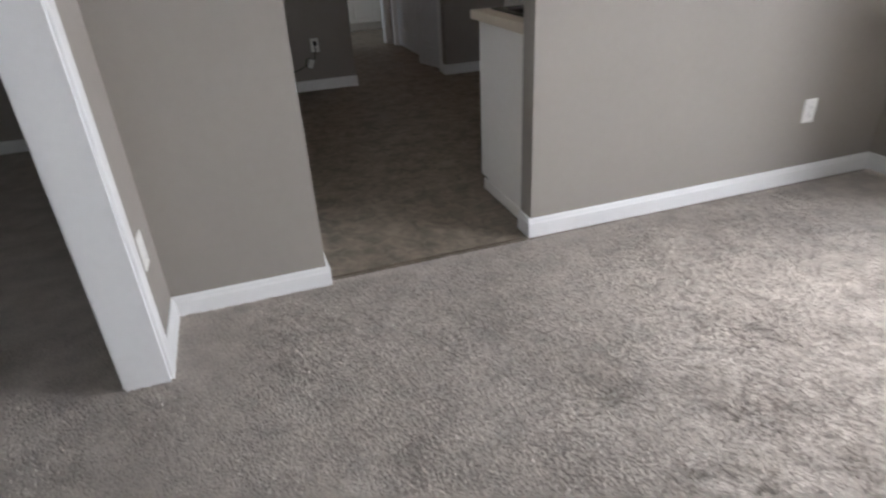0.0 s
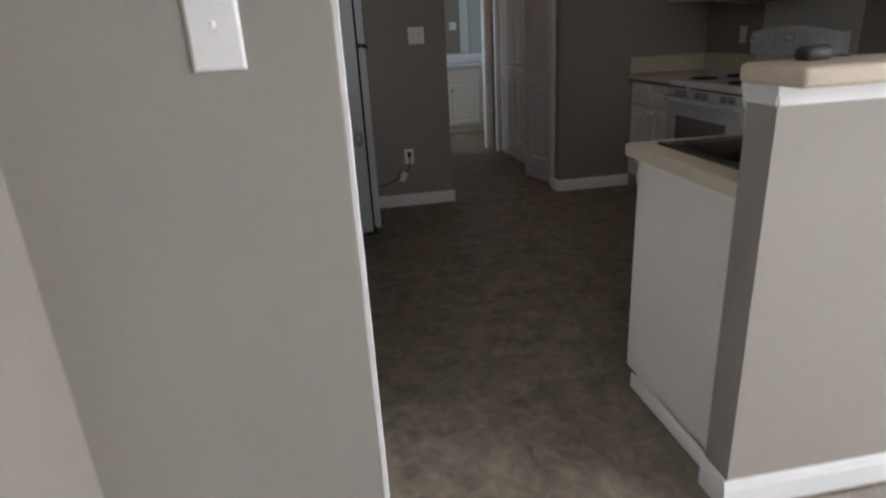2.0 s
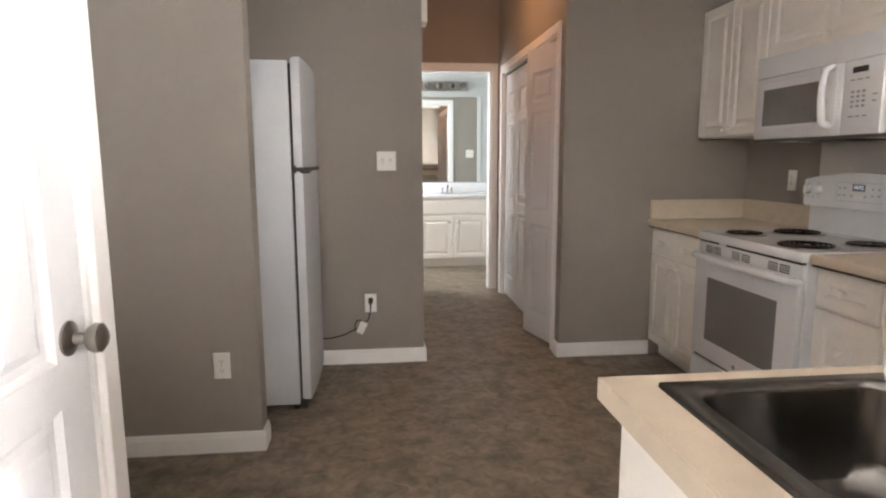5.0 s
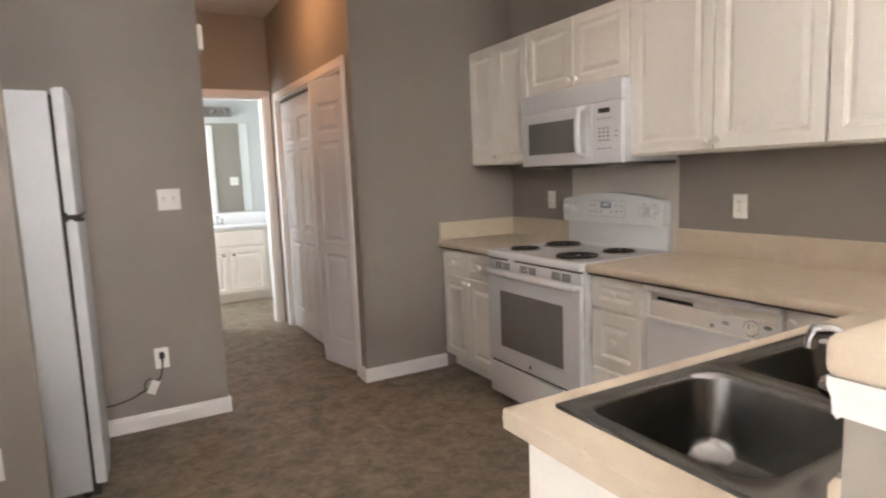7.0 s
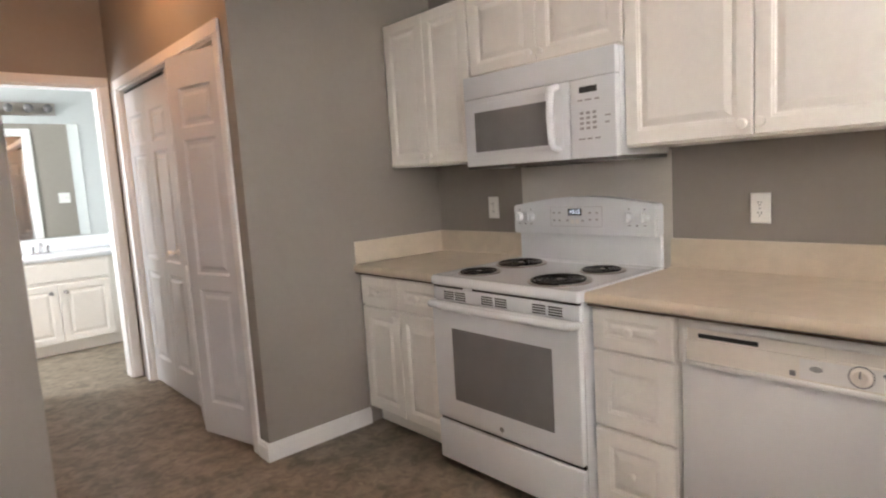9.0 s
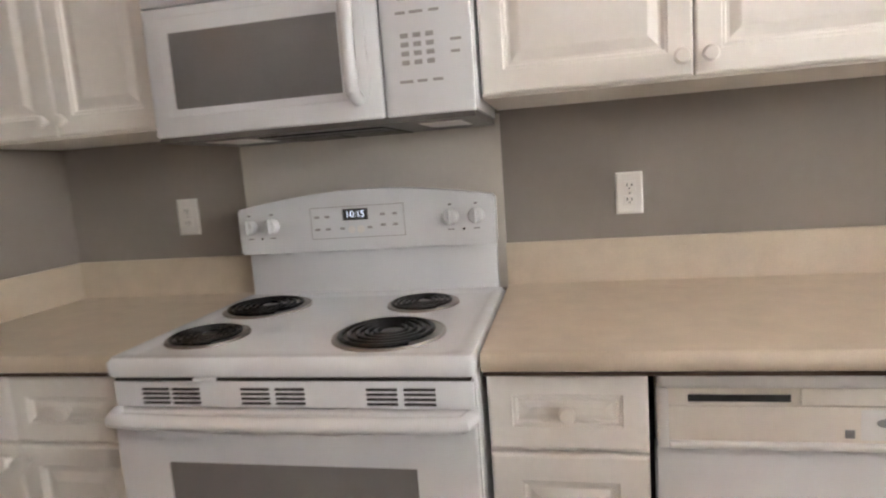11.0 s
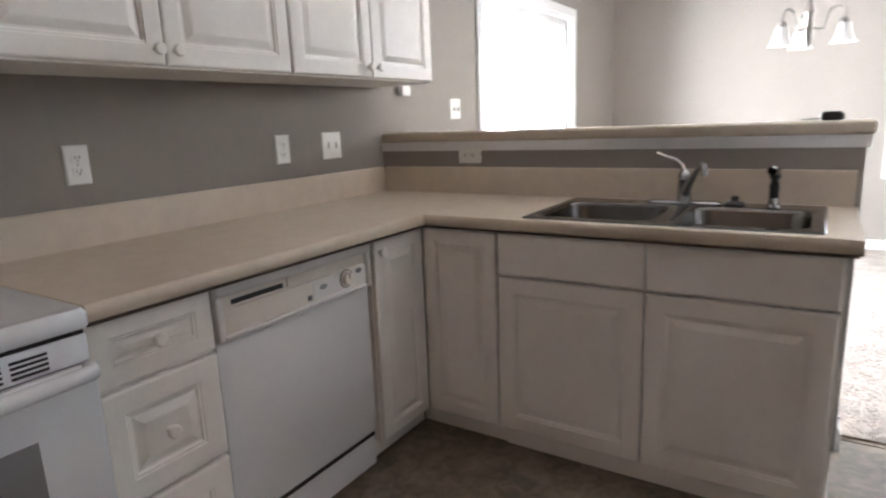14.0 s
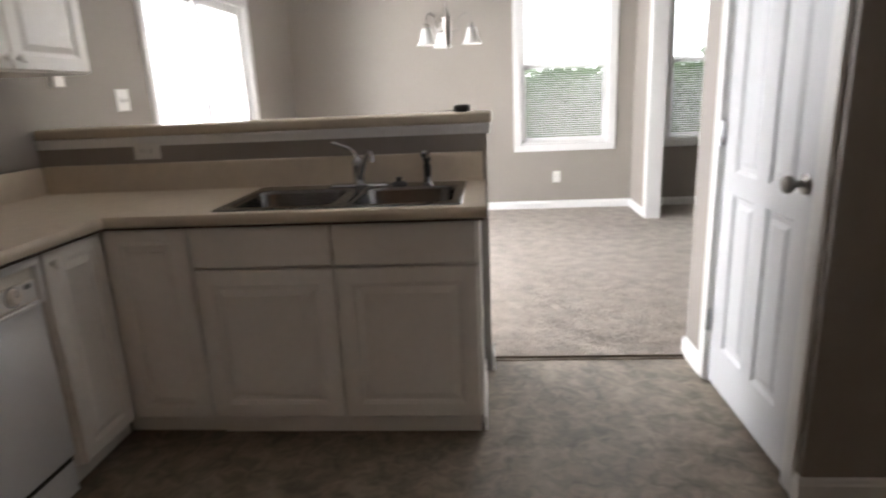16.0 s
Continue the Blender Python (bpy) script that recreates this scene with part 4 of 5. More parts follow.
def build_dishwasher():
    y0, y1 = 0.259, 0.867
    w = y1 - y0
    ob = thing("dishwasher", (-0.3, (y0 + y1) / 2, 0), "white dishwasher with cream control strip under the counter", "dishwasher")
    m = axes((-0.545, y1, 0), (0, -1, 0), (0, 0, 1))
    part("tub", boxed(-0.544, -0.01, y0 + 0.004, y1 - 0.004, 0.02, 0.822), GAP, ob, smooth=False)
    part("door", local_box(m, 0.006, w - 0.006, 0.145, 0.668, 0, 0.036, 0.004), DISHWASHER, ob)
    # dark bar colours in the shade between door and kick plate
    part("kick_gap_shade", local_box(m, 0.012, w - 0.012, 0.124, 0.147, 0.0, 0.027), GAP, ob, "dark bar standing in for the shaded gap under the door", smooth=False)
    part("kick_plate", local_box(m, 0.006, w - 0.006, 0.012, 0.124, -0.03, 0.024, 0.003), DISHWASHER, ob)
    p = part("control_strip", local_box(m, 0.008, w - 0.008, 0.672, 0.818, 0, 0.038), ALMOND, ob, "cream plastic control strip", smooth=False)
    part("top_bar", local_box(m, 0.006, w - 0.006, 0.788, 0.822, 0.03, 0.063, 0.012, 4), PLASTIC, p, "rounded top rail")
    for u in (0.006, w - 0.026):
        part("cheek", local_box(m, u, u + 0.02, 0.672, 0.7875, 0.03, 0.057, 0.006, 3), PLASTIC, p)
    part("face_panel", local_box(m, 0.0265, w - 0.0265, 0.6835, 0.750, 0.037, 0.0465, 0.002), ALMOND, p)
    part("lip", local_box(m, 0.0265, w - 0.0265, 0.671, 0.683, 0.036, 0.0555, 0.004, 3), PLASTIC, p)
    part("vent", local_box(m, 0.062, 0.235, 0.757, 0.770, 0.0385, 0.041), BLACK, p, smooth=False)
    part("latch", local_box(m, 0.25, 0.405, 0.7515, 0.7865, 0.037, 0.046, 0.004), ALMOND, p, "wide latch flap")
    part("inset_panel", local_box(m, 0.345, w - 0.028, 0.690, 0.746, 0.046, 0.0476), PLASTIC, p, smooth=False)
    md = m @ Matrix.Translation((0.487, 0.722, 0.0477))
    dial = part("dial", lathe(bmesh.new(), md, [(0.026, 0), (0.026, 0.003), (0.023, 0.004), (0.02, 0.014), (0.018, 0.016), (0, 0.016)], 28), ALMOND, p, "round timer dial")
    part("dial_ring", lathe(bmesh.new(), md, [(0.0295, 0), (0.0295, 0.0015), (0.0265, 0.0015), (0.0265, 0.0)], 28, False), PRINT, dial)
    part("pointer", local_box(m, 0.485, 0.489, 0.722, 0.741, 0.0627, 0.0645), PRINT, dial, smooth=False)
    part("badge", lathe(bmesh.new(), m @ Matrix.Translation((0.547, 0.735, 0.0477)) @ Matrix.Diagonal((1.9, 1, 1, 1)), [(0.008, 0), (0.008, 0.001), (0, 0.001)], 18), PRINT, p, "grey oval badge")
    part("badge", lathe(bmesh.new(), m @ Matrix.Translation((0.385, 0.722, 0.0477)) @ Matrix.Diagonal((2.0, 1, 1, 1)), [(0.008, 0), (0.008, 0.001), (0, 0.001)], 18), KEYPAD, p, "pale oval badge")
    part("button", local_box(m, 0.32, 0.335, 0.694, 0.709, 0.046, 0.0495, 0.001), PRINT, p)
    return ob


build_dishwasher()


def build_fridge():
    y0, y1 = 1.935, 2.605
    ob = thing("refrigerator", (-3.05, 2.27, 0), "white top-freezer refrigerator in an alcove, doors closed", "refrigerator")
    part("body", boxed(-3.33, -2.715, y0, y1, 0.03, 1.695, bevel=0.008), FRIDGE, ob)
    part("door_gasket", boxed(-2.7145, -2.702, y0 + 0.012, y1 - 0.012, 0.05, 1.68), GAP, ob, smooth=False)

    def bowed(z0, z1):
        pts = [(-2.7015, y0), (-2.662, y0)] + [(-2.648 - 0.012 * (abs(i - 6) / 6) ** 2.5, y0 + 0.012 + (y1 - y0 - 0.024) * i / 12) for i in range(13)] + [(-2.662, y1), (-2.7015, y1)]
        bm = prism(bmesh.new(), Matrix.Identity(4), pts, z0, z1)
        bmesh.ops.bevel(bm, geom=[e for e in bm.edges if abs(e.verts[0].co.z - e.verts[1].co.z) < 1e-6], offset=0.008, segments=2, affect="EDGES")
        return bm

    f = part("freezer_door", bowed(1.205, 1.71), FRIDGE, ob, "white freezer door")
    d = part("fridge_door", bowed(0.055, 1.185), FRIDGE, ob, "white lower door")
    part("handle_recess", boxed(-2.70, -2.652, y0 + 0.004, y1 - 0.004, 1.1855, 1.2045), GAP, ob, "dark handle gap between the doors", smooth=False)
    part("grip", boxed(-2.675, -2.639, y0 + 0.002, y0 + 0.16, 1.176, 1.186, bevel=0.003), GAP, d)
    part("hinge_cover", boxed(-2.74, -2.67, y1 - 0.09, y1 - 0.01, 1.711, 1.725, bevel=0.004), FRIDGE, ob)
    part("grille", boxed(-2.715, -2.685, y0 + 0.01, y1 - 0.01, 0.008, 0.05), GAP, ob, "dark base grille", smooth=False)
    for y in (y0 + 0.05, y1 - 0.05):
        for x in (-2.74, -3.28):
            part("foot", lathe(bmesh.new(), Matrix.Translation((x, y, -0.006)), [(0.018, 0), (0.018, 0.01), (0.008, 0.012), (0.008, 0.037)], 12), BLACK, ob)
    return ob


build_fridge()
cord = thing("power_cord", (-2.45, 2.6, 0.2), "black power cord with pale tag plugged in", "cord")
part("plug", boxed(-2.384, -2.356, 2.594, 2.621, 0.375, 0.41, bevel=0.006), BLACK, cord)
pts = [(-2.37, 2.60, 0.38), (-2.372, 2.598, 0.33), (-2.385, 2.60, 0.28), (-2.42, 2.603, 0.245), (-2.47, 2.606, 0.215), (-2.53, 2.608, 0.185), (-2.61, 2.611, 0.165), (-2.72, 2.616, 0.16), (-2.9, 2.617, 0.17)]
part("cable", tube(bmesh.new(), pts, 0.0045, 8), BLACK, cord)
bm = bmesh.new()
tube(bm, [(-2.44 + 0.028 * math.cos(a / 3), 2.602, 0.235 + 0.04 * math.sin(a / 3)) for a in range(20)], 0.004, 6)
part("coiled_slack", bm, BLACK, cord)
part("tag", local_box(pose(-2.425, 2.598, 0.23, 0, 25, 0), -0.022, 0.022, -0.001, 0.001, -0.04, 0.035), PLASTIC, cord, "pale plastic tag", smooth=False)

# ---- sink ----


def build_sink():
    z = TOP + 0.005
    ob = thing("double_sink", (-1.42, -0.29, TOP), "stainless steel double-bowl sink set in the beige counter", "sink")
    x0, x1, xm = -1.848, -0.998, -1.43
    ya, yb, yc = -0.055, -0.465, -0.56
    for a, b in ((x0, xm), (xm, x1)):
        cx, hx, cy, hy = (a + b) / 2, (b - a) / 2, (ya + yb) / 2, (ya - yb) / 2
        loops = [[(x, y, z) for x, y in rounded_rect(cx, cy, hx, hy, 0.001)]]
        for inset, dz, r in ((0.028, 0.001, 0.06), (0.033, -0.003, 0.062), (0.036, -0.012, 0.064), (0.044, -0.13, 0.07), (0.055, -0.158, 0.075), (0.085, -0.172, 0.06), (0.14, -0.176, 0.03)):
            loops.append([(x, y, z + dz) for x, y in rounded_rect(cx, cy, hx - inset, hy - inset, r)])
        bowl = part("bowl", loft(bmesh.new(), loops), STEEL, ob, "brushed steel bowl")
        part("drain", lathe(bmesh.new(), Matrix.Translation((cx, cy, z - 0.176)), [(0.044, 0), (0.043, 0.004), (0.03, 0.003), (0.012, 0.001), (0, 0.001)], 24), CHROME, bowl, "chrome basket drain")
    bm = boxed(x0, x1, yc, yb, z - 0.001, z)
    part("rear_deck", bm, STEEL, ob, "steel deck behind the bowls", smooth=False)
    bm = bmesh.new()
    outer = [(x, y, TOP + 0.0005) for x, y in rounded_rect((x0 + x1) / 2, (ya + yc) / 2, (x1 - x0) / 2 + 0.006, (ya - yc) / 2 + 0.006, 0.02)]
    inner = [(x, y, z) for x, y in rounded_rect((x0 + x1) / 2, (ya + yc) / 2, (x1 - x0) / 2, (ya - yc) / 2, 0.001)]
    part("rim", loft(bm, [outer, inner], cap_last=False), STEEL, ob)
    return z


SZ = build_sink()
f = thing("kitchen_faucet", (-1.42, -0.50, SZ), "chrome single-lever kitchen faucet behind the sink", "faucet")
part("base_plate", loft(bmesh.new(), [[(x, y, SZ + dz) for x, y in rounded_rect(-1.42, -0.50, 0.125 - i, 0.026 - i, 0.0255 - i)] for i, dz in ((0, 0), (0, 0.004), (0.004, 0.009), (0.012, 0.012))], True), CHROME, f)
part("column", lathe(bmesh.new(), Matrix.Translation((-1.42, -0.50, SZ + 0.008)), [(0.026, 0), (0.024, 0.02), (0.022, 0.075), (0.024, 0.085), (0.02, 0.10), (0.012, 0.108), (0, 0.11)], 22), CHROME, f)
part("spout", tube(bmesh.new(), [(-1.425, -0.49, SZ + 0.035), (-1.445, -0.455, SZ + 0.075), (-1.475, -0.40, SZ + 0.125), (-1.497, -0.355, SZ + 0.15), (-1.507, -0.335, SZ + 0.148), (-1.51, -0.33, SZ + 0.13), (-1.51, -0.33, SZ + 0.115)], [0.015, 0.0125, 0.0105, 0.010, 0.0105, 0.0115, 0.0115], 14), CHROME, f, "chrome swivel spout")
part("lever", tube(bmesh.new(), [(-1.418, -0.50, SZ + 0.112), (-1.408, -0.50, SZ + 0.136), (-1.385, -0.50, SZ + 0.156), (-1.352, -0.50, SZ + 0.166), (-1.322, -0.50, SZ + 0.178)], [0.011, 0.0085, 0.0065, 0.006, 0.0075], 12), CHROME, f, "curved chrome lever")

s = thing("sink_sprayer", (-1.70, -0.50, SZ), "black pull-out sink sprayer in a chrome collar", "sprayer")
part("collar", lathe(bmesh.new(), Matrix.Translation((-1.70, -0.50, SZ)), [(0.024, 0), (0.022, 0.008), (0.016, 0.012), (0.015, 0.03)], 18), CHROME, s)
part("wand", tube(bmesh.new(), [(-1.70, -0.50, SZ + 0.025), (-1.70, -0.50, SZ + 0.075), (-1.70, -0.497, SZ + 0.10), (-1.698, -0.485, SZ + 0.12), (-1.695, -0.465, SZ + 0.122)], [0.013, 0.015, 0.017, 0.018, 0.015], 14), BLACK, s, "black sprayer wand")
part("nozzle", tube(bmesh.new(), [(-1.698, -0.484, SZ + 0.121), (-1.695, -0.462, SZ + 0.123), (-1.693, -0.452, SZ + 0.121)], [0.0185, 0.0175, 0.0145], 16), CHROME, s, "chrome spray nozzle")
part("trigger", tube(bmesh.new(), [(-1.70, -0.515, SZ + 0.055), (-1.70, -0.522, SZ + 0.09), (-1.70, -0.507, SZ + 0.125)], [0.004, 0.006, 0.005], 8), BLACK, s)

st = thing("sink_stopper", (-1.585, -0.495, SZ), "black rubber sink stopper lying beside the faucet", "sink stopper")
part("disc", lathe(bmesh.new(), Matrix.Translation((-1.585, -0.495, SZ)), [(0.033, 0), (0.035, 0.006), (0.03, 0.012), (0.014, 0.016), (0.011, 0.022), (0.015, 0.028), (0.008, 0.033), (0, 0.034)], 22), BLACK, st)

k = thing("key_fob", (-1.85, -0.66, 1.145), "black key fob with a key lying on the ledge", "keys")
part("fob", loft(bmesh.new(), [[(x, y, 1.1455 + dz) for x, y in rounded_rect(-1.843, -0.66, 0.034 - i, 0.022 - i, 0.014)] for i, dz in ((0.004, 0), (0, 0.006), (0, 0.022), (0.006, 0.03))], True), BLACK, k)
part("key", local_box(pose(-1.783, -0.655, 1.152, 0, 4, 6), -0.03, 0.032, -0.005, 0.005, -0.002, 0.002, 0.001), BLACK, k, "short dark key")

# ---- ceiling and wall fittings ----
lamp = thing("ceiling_lamp", (-1.62, 3.25, CEILING_Z), "lit frosted dome ceiling lamp with nickel rim", "ceiling lamp")
c = Matrix.Translation((-1.62, 3.25, 0))
part("rim", lathe(bmesh.new(), c, [(0.10, 2.749), (0.165, 2.735), (0.17, 2.715), (0.155, 2.705), (0.14, 2.71)], 36), NICKEL, lamp, "brushed nickel rim")
part("dome", lathe(bmesh.new(), c, [(0.15, 2.708), (0.143, 2.685), (0.12, 2.66), (0.08, 2.643), (0.03, 2.636), (0, 2.635)], 32, False), LAMPGLOW, lamp, "glowing warm glass dome")
part("finial", lathe(bmesh.new(), c, [(0.010, 2.636), (0.012, 2.628), (0.006, 2.62), (0, 2.618)], 14), NICKEL, lamp)

v = thing("ceiling_vent", (-1.6, 2.46, CEILING_Z), "white ceiling air vent with dark slots", "vent")
part("frame", slab_with_hole((-1.76, -1.73, -1.47, -1.44), (2.37, 2.40, 2.52, 2.55), 2.738, 2.7495), TRIM, v, smooth=False)
part("backing", boxed(-1.73, -1.47, 2.40, 2.52, 2.746, 2.7495), GAP, v, smooth=False)
for i in range(6):
    part("slat", local_box(pose(-1.6, 2.415 + 0.018 * i, 2.744, 35, 0, 0), -0.13, 0.13, -0.007, 0.007, -0.0008, 0.0008), TRIM, v, smooth=False)

sd = thing("smoke_detector", (-1.6, 3.86, CEILING_Z), "round white smoke detector on the hall ceiling", "smoke detector")
part("base", lathe(bmesh.new(), Matrix.Translation((-1.6, 3.86, 0)), [(0.065, 2.7495), (0.066, 2.735), (0.06, 2.722), (0.04, 2.715), (0, 2.714)], 28), PLASTIC, sd)
ch = thing("door_chime", (-2.02, 2.82, 2.1), "small white door chime box on the hall wall", "chime")
part("body", boxed(-2.044, -2.0, 2.75, 2.90, 2.05, 2.19, bevel=0.008), PLASTIC, ch)


def build_chandelier(x, y, zb):
    ob = thing("chandelier", (x, y, CEILING_Z), "three-arm brushed nickel chandelier with frosted bell shades", "chandelier")
    c = Matrix.Translation((x, y, 0))
    part("canopy", lathe(bmesh.new(), c, [(0.06, CEILING_Z - 0.0005), (0.06, CEILING_Z - 0.012), (0.02, CEILING_Z - 0.03), (0, CEILING_Z - 0.032)], 24), NICKEL, ob)
    part("stem", tube(bmesh.new(), [(x, y, CEILING_Z - 0.02), (x, y, zb + 0.27)], 0.006, 10), NICKEL, ob)
    part("column", lathe(bmesh.new(), c, [(0.0, zb), (0.008, zb + 0.01), (0.012, zb + 0.03), (0.024, zb + 0.06), (0.026, zb + 0.09), (0.022, zb + 0.20), (0.028, zb + 0.215), (0.02, zb + 0.235), (0.012, zb + 0.26), (0.007, zb + 0.285), (0, zb + 0.286)], 20), NICKEL, ob)
    for k in range(3):
        a = radians(44 + 120 * k)
        ca, sa = math.cos(a), math.sin(a)
        prof = [(0.02, 0.13), (0.05, 0.115), (0.08, 0.12), (0.09, 0.17), (0.105, 0.215), (0.14, 0.235), (0.17, 0.22), (0.18, 0.185), (0.18, 0.155)]
        arm = part("arm", tube(bmesh.new(), [(x + r * ca, y + r * sa, zb + h) for r, h in prof], 0.0065, 9), NICKEL, ob, "curved nickel arm")
        cm = Matrix.Translation((x + 0.18 * ca, y + 0.18 * sa, zb))
        part("socket_cup", lathe(bmesh.new(), cm, [(0.012, 0.165), (0.024, 0.155), (0.026, 0.13), (0.02, 0.125)], 18), NICKEL, arm)
        part("shade", lathe(bmesh.new(), cm, [(0.026, 0.135), (0.032, 0.12), (0.037, 0.09), (0.046, 0.06), (0.062, 0.035), (0.066, 0.03), (0.063, 0.032), (0.043, 0.062), (0.034, 0.09), (0.028, 0.12)], 24, False), FROST, arm, "frosted white glass bell shade")
    return ob


build_chandelier(-1.69, -2.45, 1.505)

# ---- blinds ----


def build_blind(hole, label):
    x0, x1, z0, z1 = hole[0] + 0.02, hole[1] - 0.02, hole[2] + 0.016, hole[3] - 0.016
    ob = thing("venetian_blind", ((x0 + x1) / 2, -4.33, z0), label, "blind", "blinds in the windows")
    part("headrail", boxed(x0, x1, -4.352, -4.312, z1 - 0.035, z1, bevel=0.002), BLIND, ob)
    part("bottom_rail", boxed(x0, x1, -4.344, -4.320, z0, z0 + 0.014, bevel=0.003), BLIND, ob)
    n = int((z1 - z0 - 0.06) / 0.0215)
    me = None
    for i in range(n):
        if me is None:
            b = prism(bmesh.new(), axes((x0, 0, 0), (0, 1, 0), (0, 0, 1)), [(-0.0125, 0.0), (-0.006, 0.0016), (0, 0.0021), (0.006, 0.0016), (0.0125, 0.0), (0.006, 0.0012), (0, 0.0017), (-0.006, 0.0012)], 0, x1 - x0)
            me = mesh_of("slat", b, BLIND)
        s = new("slat", me)
        s.parent = ob
        s.matrix_parent_inverse = Matrix.Translation(ob.location).inverted()
        s.matrix_basis = pose(0, -4.332, z0 + 0.026 + 0.0215 * i, -15, 0, 0)
    for f in (0.15, 0.85):
        x = x0 + f * (x1 - x0)
        part("ladder_cord", tube(bmesh.new(), [(x, -4.319, z0), (x, -4.319, z1)], 0.0009, 5), BLIND, ob)
    part("wand", tube(bmesh.new(), [(x0 + 0.07, -4.306, z1 - 0.03), (x0 + 0.07, -4.304, 1.30)], 0.004, 8), PLASTIC, ob, "clear tilt wand")
    return ob


build_blind(SWIN, "lowered white venetian blind in the dining window")
build_blind(WWIN, "lowered white venetian blind in the next room")

# ---- bathroom at the end of the hall ----
VY = 5.87
v = thing("bathroom_vanity", (-1.55, 6.1, 0), "white bathroom vanity cabinet with cultured marble top", "vanity")
part("body", boxed(-2.30, -0.903, VY, 6.395, 0.09, 0.80), CABINET, v, smooth=False)
part("toe_kick", boxed(-2.30, -0.903, VY + 0.05, 6.39, -0.004, 0.089), CABINET, v, smooth=False)
for a, b in ((-1.865, -1.468), (-1.462, -1.065)):
    d = moulded_front("door", axes((a, VY - 0.001, 0.10), (1, 0, 0), (0, 0, 1)), b - a, 0.50, v)
    kx = a + 0.05 if a > -1.5 else b - 0.05
    knob("knob", axes((kx, VY - 0.019, 0.53), (1, 0, 0), (0, 0, 1)), d, 0.014, CHROME)
moulded_front("false_drawer_front", axes((-1.865, VY - 0.001, 0.625), (1, 0, 0), (0, 0, 1)), 0.80, 0.155, v, raised=False)
part("top", box(bmesh.new(), -2.31, -0.902, VY - 0.03, 6.396, 0.801, 0.84, 0.008), ENAMEL, v, "white cultured marble top")
part("upstand", box(bmesh.new(), -2.31, -0.902, 6.375, 6.397, 0.841, 0.96, 0.004), ENAMEL, v)
part("side_upstand", box(bmesh.new(), -0.922, -0.902, VY - 0.02, 6.374, 0.841, 0.96, 0.004), ENAMEL, v)
f = thing("bathroom_faucet", (-1.49, 6.28, 0.84), "chrome bathroom faucet with lever handles", "faucet")
part("base_plate", box(bmesh.new(), -1.57, -1.41, 6.255, 6.305, 0.84, 0.852, 0.005), CHROME, f)
part("spout", tube(bmesh.new(), [(-1.49, 6.28, 0.845), (-1.49, 6.275, 0.91), (-1.49, 6.25, 0.935), (-1.49, 6.20, 0.93), (-1.49, 6.17, 0.915)], 0.011, 12), CHROME, f)
for x in (-1.545, -1.435):
    part("lever", tube(bmesh.new(), [(x, 6.28, 0.85), (x, 6.28, 0.895), (x, 6.25, 0.905)], 0.010, 10), CHROME, f)
mir = thing("wall_mirror", (-1.67, 6.395, 1.0), "large plain bathroom wall mirror over the vanity", "mirror")
part("glass", boxed(-2.28, -1.06, 6.39, 6.3985, 0.97, 1.99, bevel=0.001), MIRROR, mir, smooth=False)
wall_plate("light_switch", (-0.95, 4.75, 1.33), (0, 1, 0), "double", "white double switch on the bathroom wall beside the door", "switch")
lb = thing("vanity_light", (-1.5, 6.39, 2.1), "chrome vanity light bar with four round bulbs", "light bar")
part("bar", box(bmesh.new(), -1.79, -1.22, 6.36, 6.3985, 2.06, 2.17, 0.004), NICKEL, lb, "mirror-like metal bar")
for i in range(4):
    c = axes((-1.72 + 0.145 * i, 6.36, 2.115), (1, 0, 0), (0, 0, 1))
    part("socket", lathe(bmesh.new(), c, [(0.026, 0), (0.026, 0.012), (0.018, 0.014)], 18), CHROME, lb)
    part("bulb", lathe(bmesh.new(), c, [(0.014, 0.012), (0.02, 0.022), (0.034, 0.04), (0.038, 0.055), (0.034, 0.072), (0.02, 0.086), (0, 0.091)], 20), BULB, lb, "dark round unlit bulb")

# ---- outside ----
backdrop = tagged(new("backdrop", mesh_of("backdrop", boxed(-45, 25, -26.2, -26, -0.3, 24), glow("overcast_sky", (0.95, 0.98, 1.0), 4.0))), "bright overcast sky", "sky", "", "structure")
tagged(new("backdrop_east", mesh_of("backdrop_east", boxed(26, 26.2, -25, 20, -0.3, 13), backdrop.data.materials[0])), "bright overcast sky", "sky", "", "structure")
rng = random.Random(5)


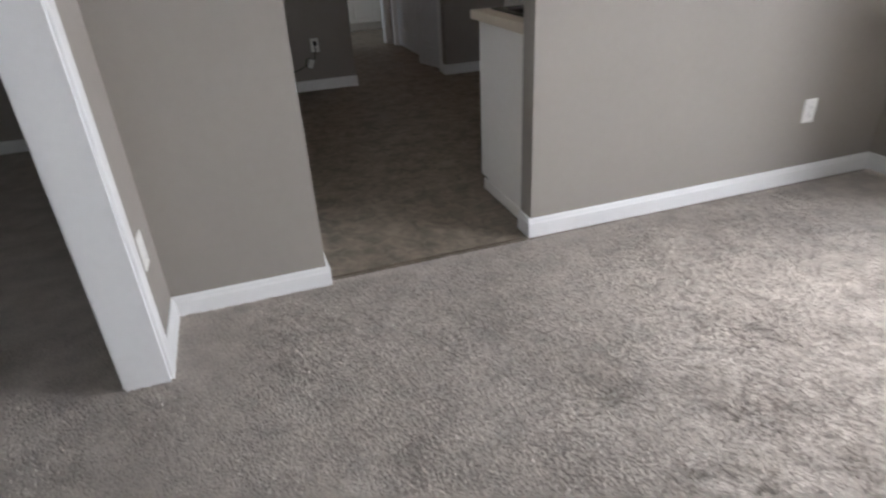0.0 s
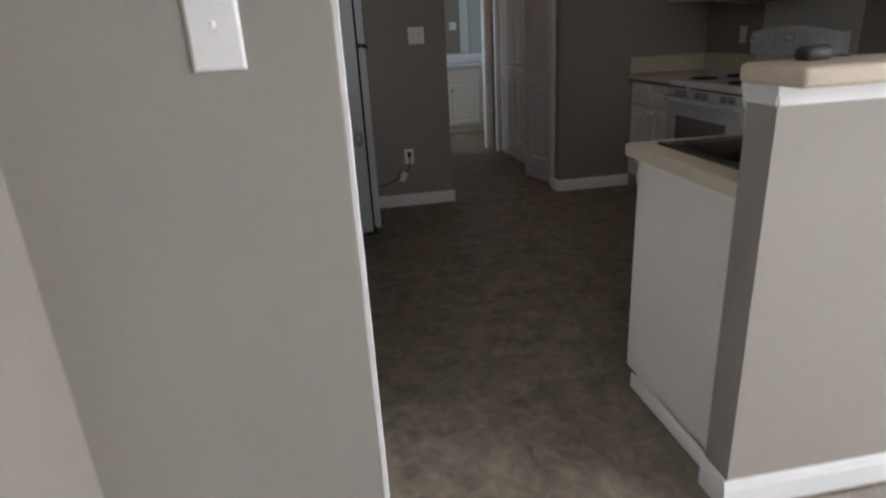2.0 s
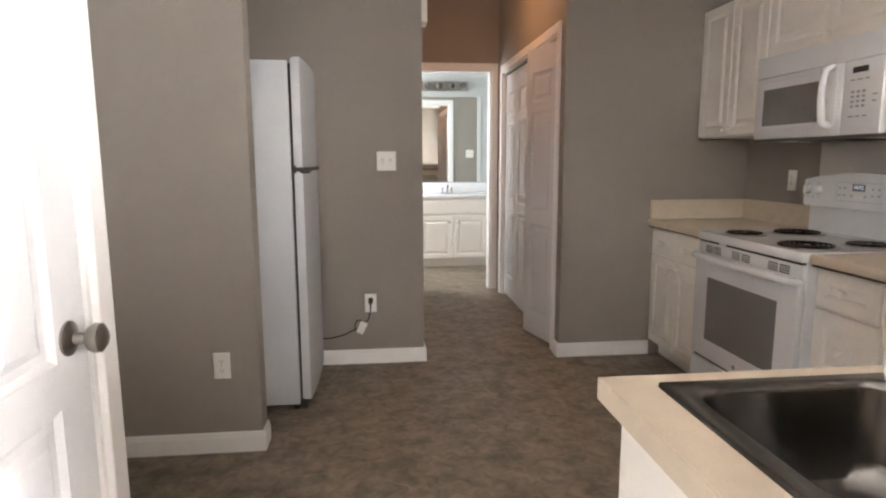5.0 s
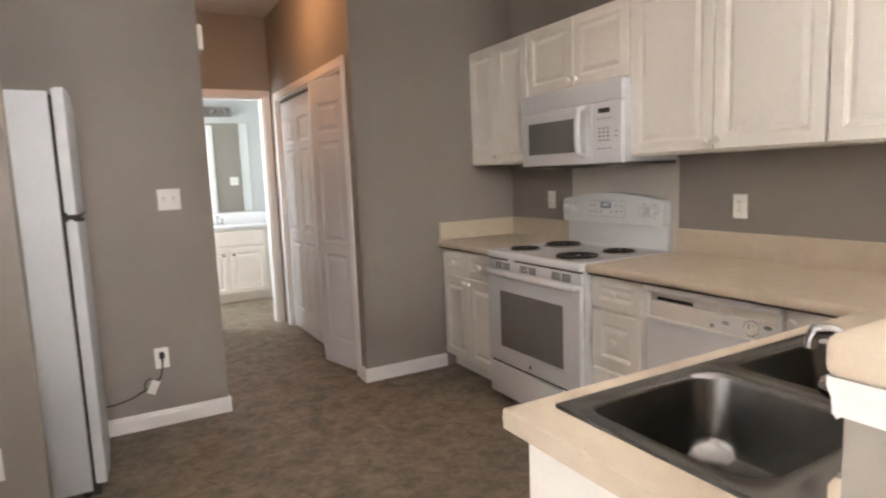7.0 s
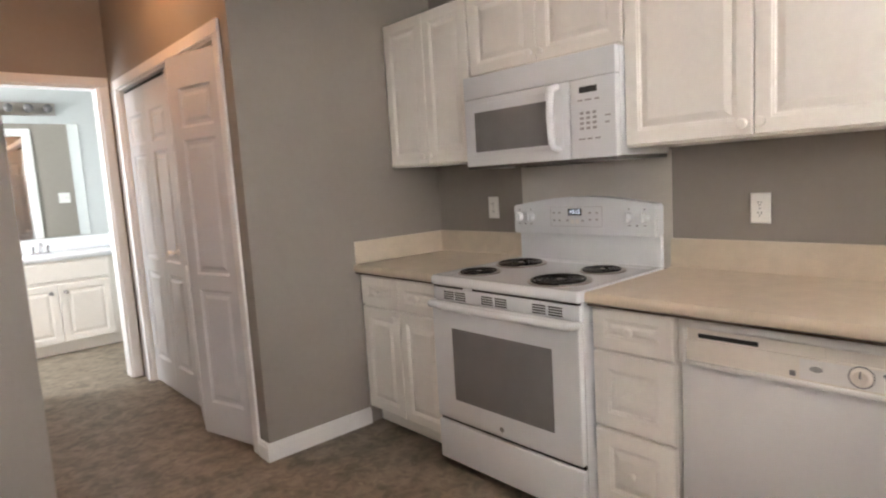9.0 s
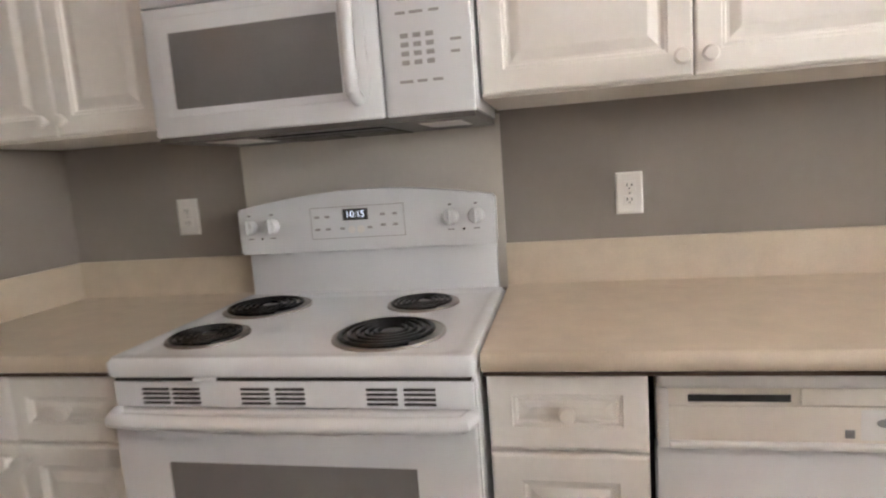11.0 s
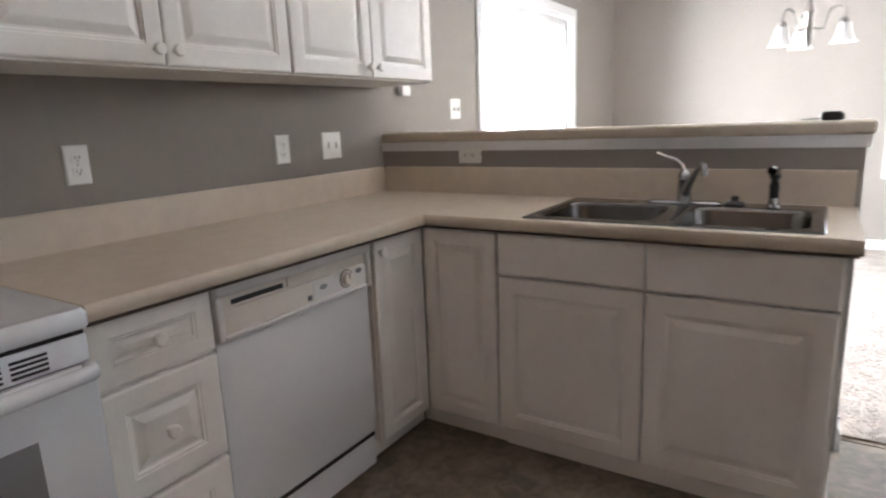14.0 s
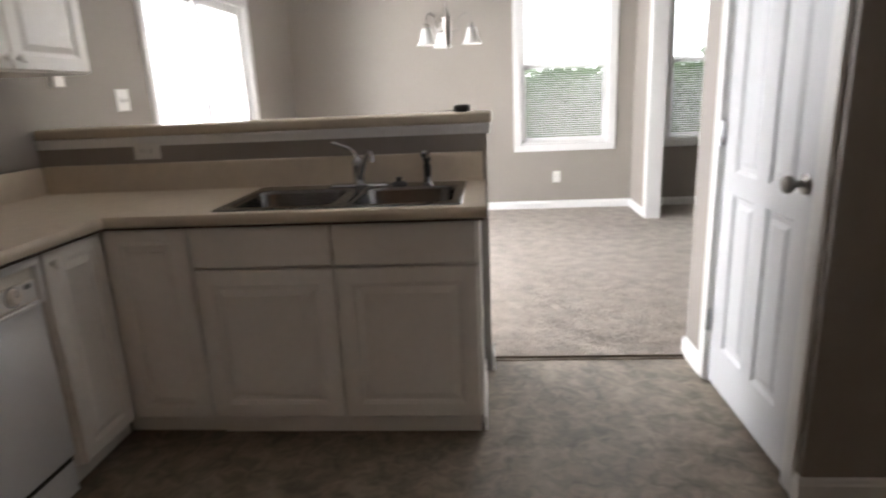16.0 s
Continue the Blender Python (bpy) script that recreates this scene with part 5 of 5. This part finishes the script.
def build_bush(x, y, r, h):
    ob = thing("bush", (x, y, -0.16), "dense green garden bush outside the windows", "bush", "hedge outside")
    bm = bmesh.new()
    for k in range(5):
        a = rng.uniform(0, 6.28)
        tube(bm, [(x, y, -0.2), (x + 0.2 * r * math.cos(a), y + 0.2 * r * math.sin(a), h * 0.35), (x + 0.5 * r * math.cos(a), y + 0.5 * r * math.sin(a), h * 0.7)], [0.03, 0.02, 0.008], 6)
    part("stems", bm, BARK, ob)
    bm = bmesh.new()
    for _ in range(2600):
        d = Vector((rng.gauss(0, 1), rng.gauss(0, 1), rng.gauss(0, 1))).normalized() * (rng.uniform(0.55, 1.0) + 0.14 * math.sin(7 * rng.random()))
        p = Vector((x + d.x * r, y + d.y * r, h * 0.5 + d.z * h * 0.52 - 0.05))
        m = Matrix.Translation(p) @ Euler((rng.uniform(0, 6), rng.uniform(0, 6), rng.uniform(0, 6))).to_matrix().to_4x4()
        s = rng.uniform(0.06, 0.12)
        bm.faces.new([bm.verts.new(m @ Vector(q)) for q in ((0, -s, 0), (s * 0.5, 0, s * 0.12), (0, s, 0), (-s * 0.5, 0, s * 0.12))])
    crown = part("crown", bm, LEAF, ob, "green leaves", smooth=False)
    crown["kind"] = "stuff"
    return ob


for i in range(8):
    build_bush(-6.6 + 0.95 * i + rng.uniform(-0.2, 0.2), -9.5 + rng.uniform(-0.6, 0.6), rng.uniform(0.7, 0.95), rng.uniform(1.45, 1.85))


# ---- carpet tufts: countless short leaning points of pile ----
def carpet_tufts(name, x0, x1, y0, y1, step, seed):
    g = np.random.RandomState(seed)
    xs, ys = np.meshgrid(np.arange(x0, x1, step), np.arange(y0, y1, step))
    n = xs.size
    px = xs.ravel() + g.uniform(-0.5, 0.5, n) * step
    py = ys.ravel() + g.uniform(-0.5, 0.5, n) * step
    lean = 1.0 * np.sin(3.1 * px + 1.9 * np.sin(2.3 * py)) + 0.9 * np.sin(17 * py + 2.3 * np.sin(13 * px)) + 0.9 * np.sin(23 * px + 19 * py) + g.normal(0, 1.6, n)
    patch = 0.5 + 0.25 * np.sin(9 * px + 3 * np.sin(7 * py)) + 0.25 * np.sin(8 * py + 2.5 * np.sin(11 * px))
    clump = g.normal(0, 1, (220, 220))
    cu, cv = (px - x0) / 0.019 + 1.5 * np.sin(31 * py), (py - y0) / 0.019 + 1.5 * np.sin(27 * px)
    iu, iv = np.floor(cu).astype(int), np.floor(cv).astype(int)
    fu, fv = cu - iu, cv - iv
    knot = (clump[iu % 220, iv % 220] * (1 - fu) + clump[(iu + 1) % 220, iv % 220] * fu) * (1 - fv) + (clump[iu % 220, (iv + 1) % 220] * (1 - fu) + clump[(iu + 1) % 220, (iv + 1) % 220] * fu) * fv
    lean = lean + 1.2 * knot
    h = g.uniform(0.004, 0.008, n) * np.clip(0.75 + 0.6 * patch + 0.22 * knot, 0.3, 2.0)
    r = step * g.uniform(0.75, 1.0, n)
    tip = np.stack([px + 0.005 * np.cos(lean), py + 0.005 * np.sin(lean), h], 1)
    turn = g.uniform(0, 2.1, n)
    base = [np.stack([px + r * np.cos(turn + k * 2.094), py + r * np.sin(turn + k * 2.094), np.full(n, -0.001)], 1) for k in range(3)]
    co = np.stack([*base, tip], 1).reshape(-1, 3)
    i = np.arange(n) * 4
    tri = np.stack([np.stack([i + k, i + (k + 1) % 3, i + 3], 1) for k in range(3)], 1).reshape(-1)
    me = bpy.data.meshes.new(name)
    me.vertices.add(len(co))
    me.vertices.foreach_set("co", co.ravel())
    me.loops.add(len(tri))
    me.loops.foreach_set("vertex_index", tri)
    me.polygons.add(len(tri) // 3)
    me.polygons.foreach_set("loop_start", np.arange(0, len(tri), 3))
    me.update(calc_edges=True)
    me.validate()
    me.materials.append(CARPET)
    return tagged(new(name, me), "greige cut-pile carpet tufts", "carpet", "", "stuff")


carpet_tufts("carpet_pile", -4.40, -0.02, -4.28, -0.738, 0.0086, 3)
